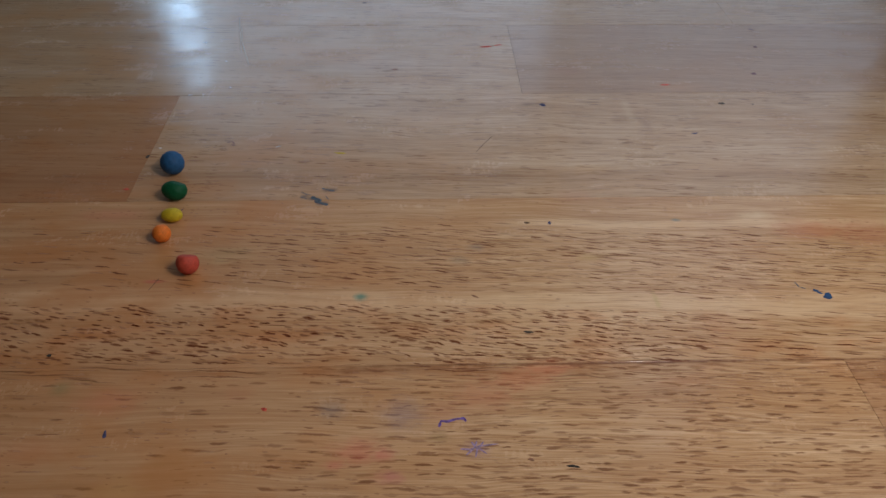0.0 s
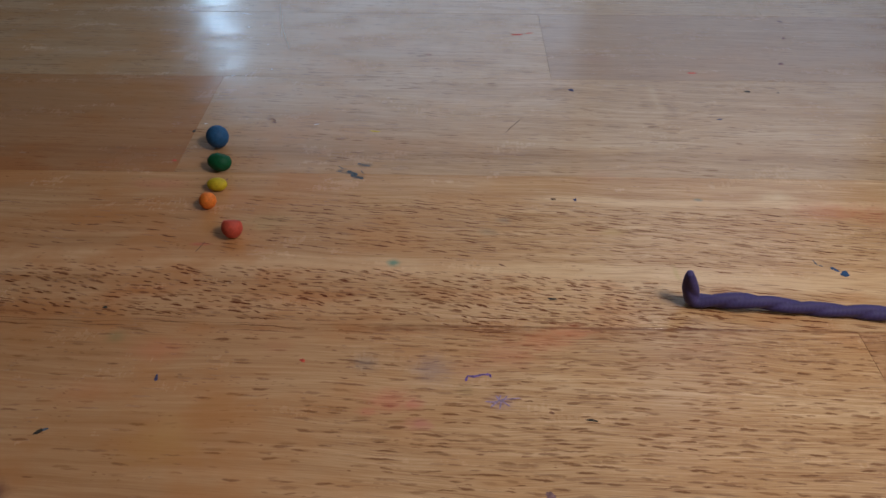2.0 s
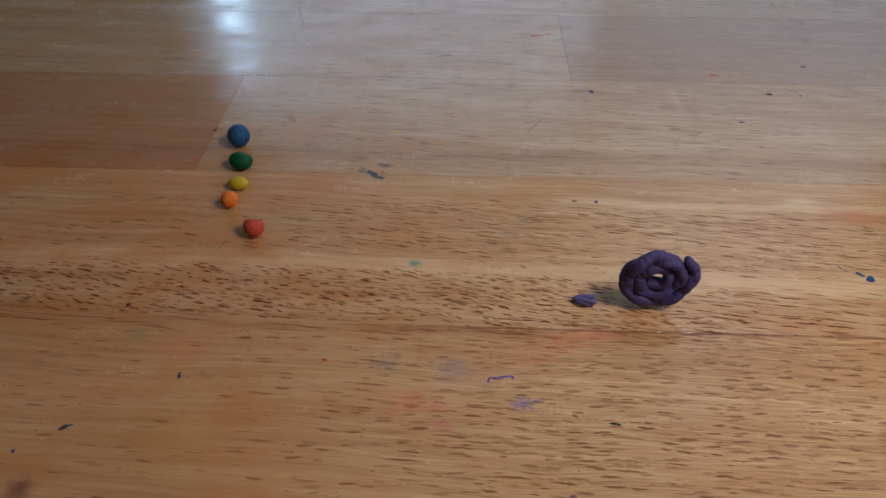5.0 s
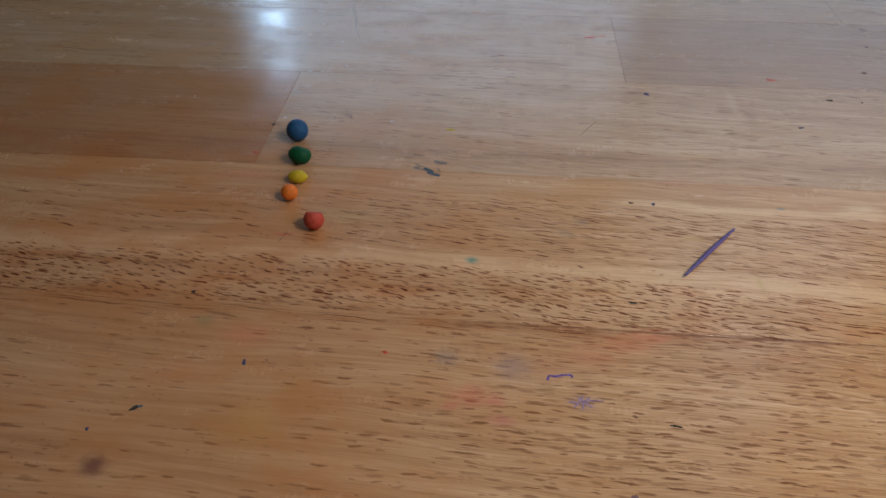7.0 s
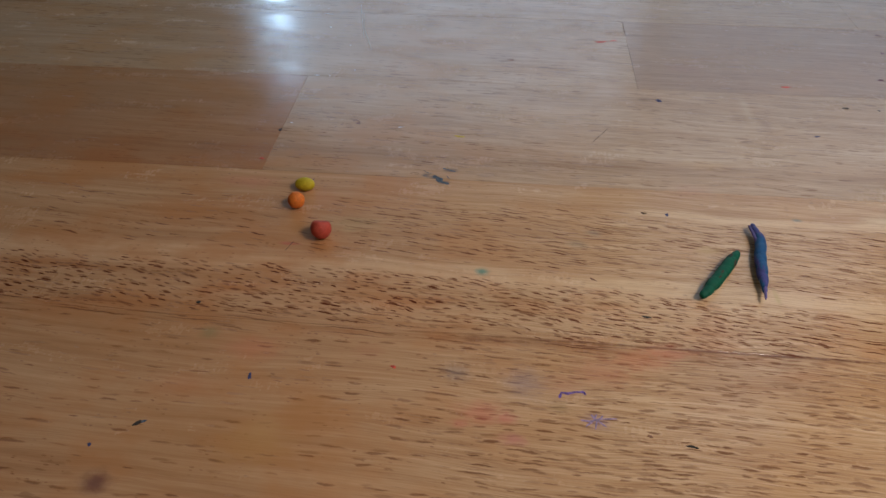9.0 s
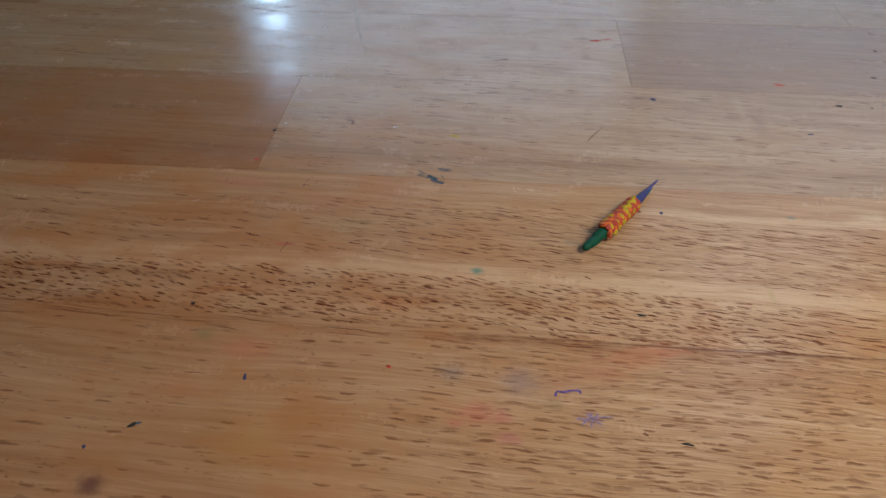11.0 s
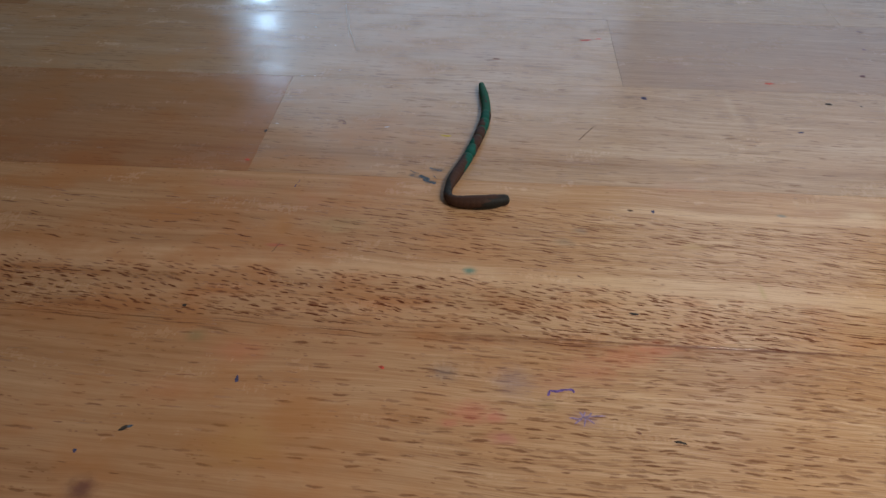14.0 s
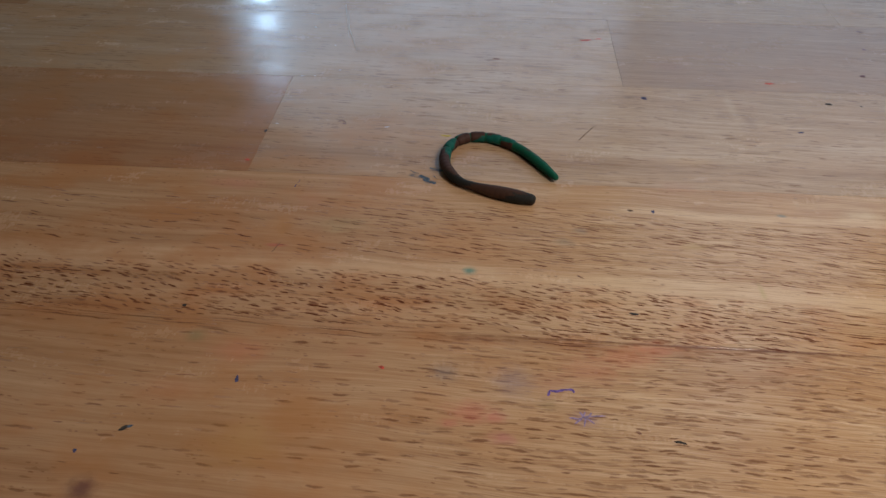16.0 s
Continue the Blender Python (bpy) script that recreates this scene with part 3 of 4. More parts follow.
# ---------------------------------------------------------------- clay
def bead(half, radius, p=2.6, lobes=0.0, phase=0.0, rings=11, segs=20):
    """A stubby rounded roll of clay along x; radius: in mm, or by the place along it; lobes: a twisted ridge round it."""
    bm = bmesh.new()
    rows = []
    for i in range(1, rings):
        x = -half * math.cos(math.pi * i / rings)
        r = (radius(x) if callable(radius) else radius) * (1 - abs(x / half) ** p) ** (1 / p)
        ring = []
        for j in range(segs):
            a = 2 * math.pi * j / segs
            q = r * (1 + lobes * (2 * abs(math.cos(a + 0.5 * (phase + 0.42 * x))) ** 0.6 - 1.3))
            ring.append(bm.verts.new((x * MM, q * math.cos(a) * MM, q * math.sin(a) * MM)))
        rows.append(ring)
    ends = bm.verts.new((-half * MM, 0, 0)), bm.verts.new((half * MM, 0, 0))
    for r, q in zip(rows, rows[1:]):
        for j in range(segs):
            bm.faces.new((r[j], q[j], q[(j + 1) % segs], r[(j + 1) % segs]))
    for j in range(segs):
        bm.faces.new((ends[0], rows[0][j], rows[0][(j + 1) % segs]))
        bm.faces.new((ends[1], rows[-1][(j + 1) % segs], rows[-1][j]))
    bmesh.ops.recalc_face_normals(bm, faces=bm.faces)
    return bm


def fib(n):
    """n even directions."""
    for i in range(n):
        z = 1 - 2 * (i + 0.5) / n
        a = 2.399963 * i
        r = math.sqrt(1 - z * z)
        yield Vector((r * math.cos(a), r * math.sin(a), z))


def facing(origin, normal):
    return Matrix.Translation(origin) @ normal.to_track_quat("Z", "Y").to_matrix().to_4x4()


DEEP = 1.0     # a flake's origin lies this far under its skin, in mm


def flake(d, shape, alpha, thick=1.5):
    """A lens-shaped flake of a clay ball's skin round the direction d, in its own space; also its place in the ball."""
    home = facing(d * (shape(d) - DEEP), d)
    back = home.inverted()
    side = d.orthogonal().normalized()
    other = d.cross(side)
    bm = bmesh.new()
    segs = 12
    outer, inner = [], []
    for q in (0.3, 0.6, 0.85, 1.0):
        ang = alpha * q
        for rows, skin in ((outer, True), (inner, False)):
            if q == 1.0 and not skin:
                continue
            ring = []
            for j in range(segs):
                a = 2 * math.pi * j / segs
                v = d * math.cos(ang) + (side * math.cos(a) + other * math.sin(a)) * math.sin(ang)
                r = shape(v) * (1 - 0.035 * q ** 2)
                if not skin:
                    r -= thick * math.sqrt(1 - q * q)
                ring.append(bm.verts.new(back @ (v * r) * MM))
            rows.append(ring)
    tops = bm.verts.new(back @ (d * shape(d)) * MM), bm.verts.new(back @ (d * (shape(d) - thick)) * MM)
    loops = outer + inner[::-1]
    for r, q in zip(loops, loops[1:]):
        for j in range(segs):
            bm.faces.new((r[j], r[(j + 1) % segs], q[(j + 1) % segs], q[j]))
    for j in range(segs):
        bm.faces.new((tops[0], outer[0][(j + 1) % segs], outer[0][j]))
        bm.faces.new((tops[1], inner[0][j], inner[0][(j + 1) % segs]))
    bmesh.ops.recalc_face_normals(bm, faces=bm.faces)
    return bm, home


def lump(a, b, c, point=Vector((1, 0, 0)), sharp=0.0, cut=None, depth=0.0):
    """Radius of a hand-rolled ball by direction: half-sizes, a drawn-out end, a pressed-flat side."""
    def shape(d):
        r = 1 / math.sqrt((d.x / a) ** 2 + (d.y / b) ** 2 + (d.z / c) ** 2)
        r *= 1 + sharp * max(0.0, d.dot(point)) ** 4
        if cut is not None:
            k = d.dot(cut)
            if k > 0.3:
                r = min(r, (1 - depth) * min(a, b, c) / k * (1 + 0.02 * (1 - k)))
        return r
    return shape


BALLS = {   # resting place, radius by direction, flakes, turn
    "blue": ((-106.5, 230.6, 5.2), lump(4.9, 5.0, 5.05), 48),
    "green": ((-101.0, 213.4, 3.9), lump(4.7, 4.2, 4.0, Vector((-0.95, 0, 0.3)), 0.16, Vector((0.30, 0.50, 0.81)), 0.20), 42),
    "yellow": ((-98.7, 199.3, 2.8), lump(4.0, 2.95, 2.8, Vector((-1, 0, -0.1)), 0.12), 26),
    "orange": ((-99.4, 187.9, 3.45), lump(3.4, 3.4, 3.5), 26),
    "red": ((-85.3, 170.9, 4.3), lump(4.0, 3.9, 4.2, Vector((-0.1, 0.1, -1)), 0.05, Vector((0.05, 0.58, 0.81)), 0.30), 36),
}
WORDS = {
    "blue": "round ball of blue modelling clay, later kneaded out", "green": "egg-shaped lump of dark green modelling clay", "yellow": "small lemon-shaped lump of yellow modelling clay",
    "orange": "small round ball of orange modelling clay", "red": "red modelling clay ball pressed flat on top",
}
CORES = {"blue": 16, "green": 16, "red": 16, "orange": 8, "yellow": 8}    # rolls inside each ball
KNOT = (2.5, 2.3, 2.1, 1.8, 1.75, 1.8, 1.9, 2.2, 2.5, 2.7, 2.9, 3.0, 3.05, 3.0, 2.8, 2.4)   # thickness of the brown rolls


def core_order():
    """Rolls from the teal tip to the brown end: (colour, index). The blue ones lie inside the others."""
    out = [("green", i) for i in range(11)]
    for i in range(8):
        out += [("yellow", i), ("orange", i)] + ([("green", 11 + i)] if i < 5 else [])
    return out + [("red", i) for i in range(CORES["red"])]


class Clay:
    """A clay thing: its carrier, its parts, and the poses that they take."""

    def __init__(self, name, label, group):
        self.root = tagged(new(name), label, "clay", group)
        self.parts, self.states = [], []

    def add(self, ob):
        self.parts.append(ob)

    def hold(self, t0, t1, mats, centre=None):
        """All parts at the poses mats, in table millimetres, from t0 to t1."""
        mats = list(mats)
        c = Vector(centre) if centre else sum((m.translation for m in mats), Vector()) / len(mats)
        self.states.append((t0, t1, c, mats))


def metres(m):
    out = m.copy()
    out.translation = m.translation * MM
    return out


def on_table(v):
    return Matrix.Translation(Vector(v) * MM + Vector((0, 0, TOP)))


def key_clay(clay, tail=()):
    """Keys a clay thing and its parts; between two states each part turns in steps small enough to be plain. tail: later rows of the thing."""
    clay.states.sort(key=lambda s: s[0])
    rows = []
    for t0, t1, c, _ in clay.states:
        rows.append((t0, on_table(c)))
        if t1 > t0:
            rows.append((t1, on_table(c)))
    walk(clay.root, rows + list(tail))
    for i, ob in enumerate(clay.parts):
        rows, last = [], None
        for t0, t1, c, mats in clay.states:
            m = metres(Matrix.Translation(-c) @ mats[i])
            if last is not None:
                tp, mp = last
                qa, qb = mp.to_quaternion(), m.to_quaternion()
                if qa.dot(qb) < 0:
                    qb = -qb
                turn = math.degrees(2 * math.acos(min(1, abs(qa.dot(qb)))))
                steps = min(int(turn // 55) + 1, max(1, round((t0 - tp) * FPS)))
                for s in range(1, steps):
                    k = round(s * (t0 - tp) * FPS / steps) / FPS
                    f = k / (t0 - tp)
                    mid = qa.slerp(qb, f).to_matrix().to_4x4()
                    mid.translation = mp.translation.lerp(m.translation, f)
                    rows.append((tp + k, mid))
            rows.append((t0, m))
            if t1 > t0:
                rows.append((t1, m))
            last = (t1, m)
        if rows[-1][0] < 16.0:
            rows.append((16.0, rows[-1][1]))
        walk(ob, rows)


# ---- curves through which clay lies
class Curve:
    def __init__(self, points, reach=None):
        """A smooth line through points; reach: carried on flat to the right up to this length."""
        p = [Vector(v) for v in points]
        dense = []
        for i in range(len(p) - 1):
            a, b, c, d = p[max(i - 1, 0)], p[i], p[i + 1], p[min(i + 2, len(p) - 1)]
            for k in range(10):
                t = k / 10
                dense.append(0.5 * (2 * b + (c - a) * t + (2 * a - 5 * b + 4 * c - d) * t * t + (3 * b - a - 3 * c + d) * t ** 3))
        dense.append(p[-1])
        self.at = [0.0]
        for a, b in zip(dense, dense[1:]):
            self.at.append(self.at[-1] + (b - a).length)
        if reach and self.at[-1] < reach:
            extra = reach - self.at[-1]
            dense.append(dense[-1] + Vector((extra, -0.04 * extra, 2.6 - dense[-1].z)))
            self.at.append(reach)
        self.points, self.length = dense, reach if reach else self.at[-1]

    def place(self, s):
        s = min(max(s, 0.0), self.at[-1])
        i = 0
        while i < len(self.at) - 2 and self.at[i + 1] < s:
            i += 1
        f = (s - self.at[i]) / max(1e-9, self.at[i + 1] - self.at[i])
        return self.points[i].lerp(self.points[i + 1], f)

    def frame_at(self, u):
        """Place, direction and two sides at the fraction u."""
        s = u * self.length
        p = self.place(s)
        d = (self.place(s + 1.2) - self.place(s - 1.2)).normalized()
        side = Vector((0, 0, 1)).cross(d)
        side = side.normalized() if side.length > 0.15 else Vector((0, 1, 0))
        return p, d, side, d.cross(side)

    def roll(self, u, lift=0.0, across=0.0):
        p, d, a, b = self.frame_at(u)
        m = Matrix((d, a, b)).transposed().to_4x4()
        m.translation = p + b * lift + a * across
        return m


def flat(points, z):
    return [(x, y, z) for x, y in points]


# ---- the purple worm and the crumb that it leaves
N_WORM, L_WORM = 72, 110.0
worm = Clay("clay_worm", "long twisted purple modelling clay worm crawling on the table", "clay pieces")


def worm_girth(at):
    """Radius along the worm, in mm."""
    u = min(max(at / L_WORM, 0), 1)
    return 2.3 * (1 - 0.32 * max(0, 1 - u / 0.07) ** 1.6 - 0.25 * min(1, max(0, 1 - (1 - u) / 0.2) * 1.5)) * (1 + 0.05 * math.sin(9.0 * u) + 0.03 * math.sin(31 * u))


for i in range(N_WORM):
    s0 = L_WORM * (0.018 + 0.964 * i / (N_WORM - 1))
    worm.add(part("clay_roll", bead(2.9, lambda x, s0=s0: worm_girth(s0 + x), 4.0, 0.24, 0.42 * s0), CLAY["purple"], worm.root))
crumb = Clay("clay_crumb", "small crumb of violet modelling clay rolled to a thread", "clay pieces")
for i in range(12):
    crumb.add(part("clay_bit", bead(2.7, 0.9 - 0.4 * (abs(i - 5.5) / 5.5) ** 2, 2.6, 0.0, i, 9, 12), CLAY["violet"], crumb.root))

balls = {}
for colour, (home, shape, count) in BALLS.items():
    ball = Clay("clay_ball", WORDS[colour], "clay balls in a row")
    ball.rest = []
    for d in fib(count):
        bm, m = flake(d, shape, radians({48: 24.5, 42: 26.0, 36: 28.0}.get(count, 33.0)))
        ball.add(part("clay_flake", bm, CLAY[colour], ball.root))
        ball.rest.append(Matrix.Translation(home) @ m)
    ball.skin = count
    if colour in CORE:
        for i in range(CORES[colour]):
            end = min(i, CORES[colour] - 1 - i)
            r = {"red": lambda x, i=i: float(np.interp(i + x / 2.4, range(16), KNOT)), "blue": 1.0 + 0.95 * math.sin(min(1, end / 5) * math.pi / 2), "green": 2.15 - 0.6 * max(0, 1 - end / 3)}.get(colour, 2.45)
            ob = part("clay_roll", bead({"orange": 2.9, "yellow": 2.7, "red": 3.3}.get(colour, 3.9), r, 3.0), CORE[colour], ball.root)
            place = 2.35 * core_order().index((colour, i)) if colour != "blue" else 2.0 * i
            along = ob.data.attributes.new("along", "FLOAT", "POINT")
            along.data.foreach_set("value", [place + v.co.x / MM for v in ob.data.vertices])
            ball.add(ob)
            ball.rest.append(Matrix.Translation(Vector(home) - Vector((0, 0, 0.75 if colour == "red" else 0))))
    balls[colour] = ball


STRANDS = (-78, 26, -26, 78)     # angles from straight up at which flakes lie along a roll


def skin_at(curve, u, degrees, thick):
    """A flake on a roll of that thickness, leaning with its taper."""
    p, d, a, b = curve.frame_at(u)
    f = radians(degrees)
    rad = b * math.cos(f) + a * math.sin(f)
    slope = (thick(min(u + 0.03, 1)) - thick(max(u - 0.03, 0))) / (0.06 * curve.length)
    n = (rad - d * slope).normalized()
    return facing(p + rad * (thick(u) - DEEP * n.dot(rad)), n)


def slug(ball, curve, core_ends=(0.06, 0.94), lift=0.0):
    """A ball rolled out along a curve: its rolls in line, the flakes of its old skin worked into the middle."""
    n = ball.skin
    out = []
    for i in range(n):
        p, d, a, b = curve.frame_at(0.36 + 0.28 * (i + 0.5) / n)
        out.append(facing(p, d))
    cores = len(ball.parts) - n
    for i in range(cores):
        out.append(curve.roll(core_ends[0] + (core_ends[1] - core_ends[0]) * i / (cores - 1), lift * math.sin(2.4 * i), lift * math.cos(2.4 * i)))
    return out


def bulge(r, tip=0.4, k=1.0):
    return lambda u: r * (tip + (1 - tip) * math.sin(math.pi * min(max(u, 0), 1)) ** k)


def moved(mats, shift, turn=(0, 0, 0), about=(0, 0, 0)):
    m = Matrix.Translation(Vector(shift) + Vector(about)) @ Euler([radians(v) for v in turn]).to_matrix().to_4x4() @ Matrix.Translation(-Vector(about))
    return [m @ q for q in mats]


MIXED = ("green", "blue", "red", "orange", "yellow")
PATCHES = (("green", 0.5), ("red", 0.4), ("yellow", 0.5), ("green", 0.5), ("orange", 0.5), ("blue", 0.5), ("red", 0.6), ("orange", 0.5), ("yellow", 0.5), ("blue", 0.5))
TWIST_START = 7      # the patch at the near end of the twisted roll


def patch_sizes():
    used, out = {c: 0 for c in MIXED}, []
    for c, share in PATCHES:
        k = int(round(balls[c].skin * share)) if used[c] == 0 else balls[c].skin - used[c]
        used[c] += k
        out.append(k)
    return out


def patch_order():
    """Flakes of all colours in turn, patch by patch: (colour, index)."""
    used, out = {c: 0 for c in MIXED}, []
    for (c, _), k in zip(PATCHES, patch_sizes()):
        out += [(c, used[c] + i) for i in range(k)]
        used[c] += k
    return out


def mixed(t0, t1, skins, cores, crumbs, blue_seat=5):
    """Places the whole kneaded lump: poses for flakes in patch order, rolls in core order, and the crumb's bits."""
    mats = {c: [None] * len(balls[c].parts) for c in MIXED}
    for (c, i), m in zip(patch_order(), skins):
        mats[c][i] = m
    for (c, i), m in zip(core_order(), cores):
        mats[c][balls[c].skin + i] = m
    for i in range(CORES["blue"]):
        mats["blue"][balls["blue"].skin + i] = cores[blue_seat + i]
    for c in MIXED:
        balls[c].hold(t0, t1, mats[c])
    crumb.hold(t0, t1, crumbs)


def mixed_ball(t0, t1, centre, a, b, c, turn):
    """The kneaded lump as a ball or a flattened cake."""
    n = len(patch_order())
    spin = Euler([radians(v) for v in turn]).to_matrix()
    left, dirs = list(fib(n)), []
    for seed, size in zip(fib(len(PATCHES)), patch_sizes()):      # patch by patch, the nearest places left
        left.sort(key=lambda d: -(spin @ d).dot(seed))
        dirs += left[:size]
        left = left[size:]
    mid = Vector(centre)
    skins = []
    for d in dirs:
        p = Vector((d.x * a, d.y * b, d.z * c))
        nrm = Vector((d.x / a, d.y / b, d.z / c)).normalized()
        skins.append(facing(mid + p - nrm * DEEP, nrm))
    cores = []
    for i, d in enumerate(fib(len(core_order()))):
        q = pose(0, 0, 0, 0, 0, i * 40)
        q.translation = mid + Vector((d.x * max(0, a - 4.6), d.y * max(0, b - 4.6), d.z * max(0, c - 3.3)))
        cores.append(q)
    mixed(t0, t1, skins, cores, [Matrix.Translation(mid)] * 12)


def mixed_roll(t0, t1, curve, thick, skin_ends, hidden=False, spread=0.0, show=()):
    """The kneaded lump rolled out along a curve; hidden: the flakes are worked right into the inside."""
    n = len(patch_order())
    first = sum(patch_sizes()[:TWIST_START])
    skins = []
    for i, (c, _) in enumerate(patch_order()):
        u = skin_ends[0] + (skin_ends[1] - skin_ends[0]) * ((i - first) % n + 0.5) / n
        if c in show:
            skins.append(skin_at(curve, 0.44 + 0.24 * (i * 0.7549 % 1), -95 + 190 * (i * 0.5698 % 1), lambda u: thick(u) - 0.6))
        elif hidden:
            p, d, a, b = curve.frame_at(u)
            skins.append(facing(p, d))
        else:
            skins.append(skin_at(curve, u, STRANDS[i % 4], thick))
    k = len(core_order())
    if show:        # still a lump: the rolls lie crossed
        us = [0.05 + 0.9 * ((i * 17) % k) / (k - 1) for i in range(k)]
    elif hidden:
        us = [0.022 + 0.956 * i / (k - 1) for i in range(k)]
    else:       # green drawn out to both ends, the rest under the twisted skin
        a, w = skin_ends[0] + 0.05, skin_ends[1] - skin_ends[0] - 0.1
        us = []
        for c, i in core_order():
            f = i / (CORES[c] - 1)
            us.append(0.04 + i * (a - 0.04) / 3.5 if c == "green" and i < 4 else 0.965 - (15 - i) * (1 - a - w) / 3.5 if c == "green" and i > 11 else a + w * f)
    cores = [curve.roll(u, spread * math.sin(2.1 * i), spread * math.cos(2.1 * i)) for i, u in enumerate(us)]
    mixed(t0, t1, skins, cores, [curve.roll(0.2 + 0.5 * i / 11) for i in range(12)], 5 if hidden else 32)


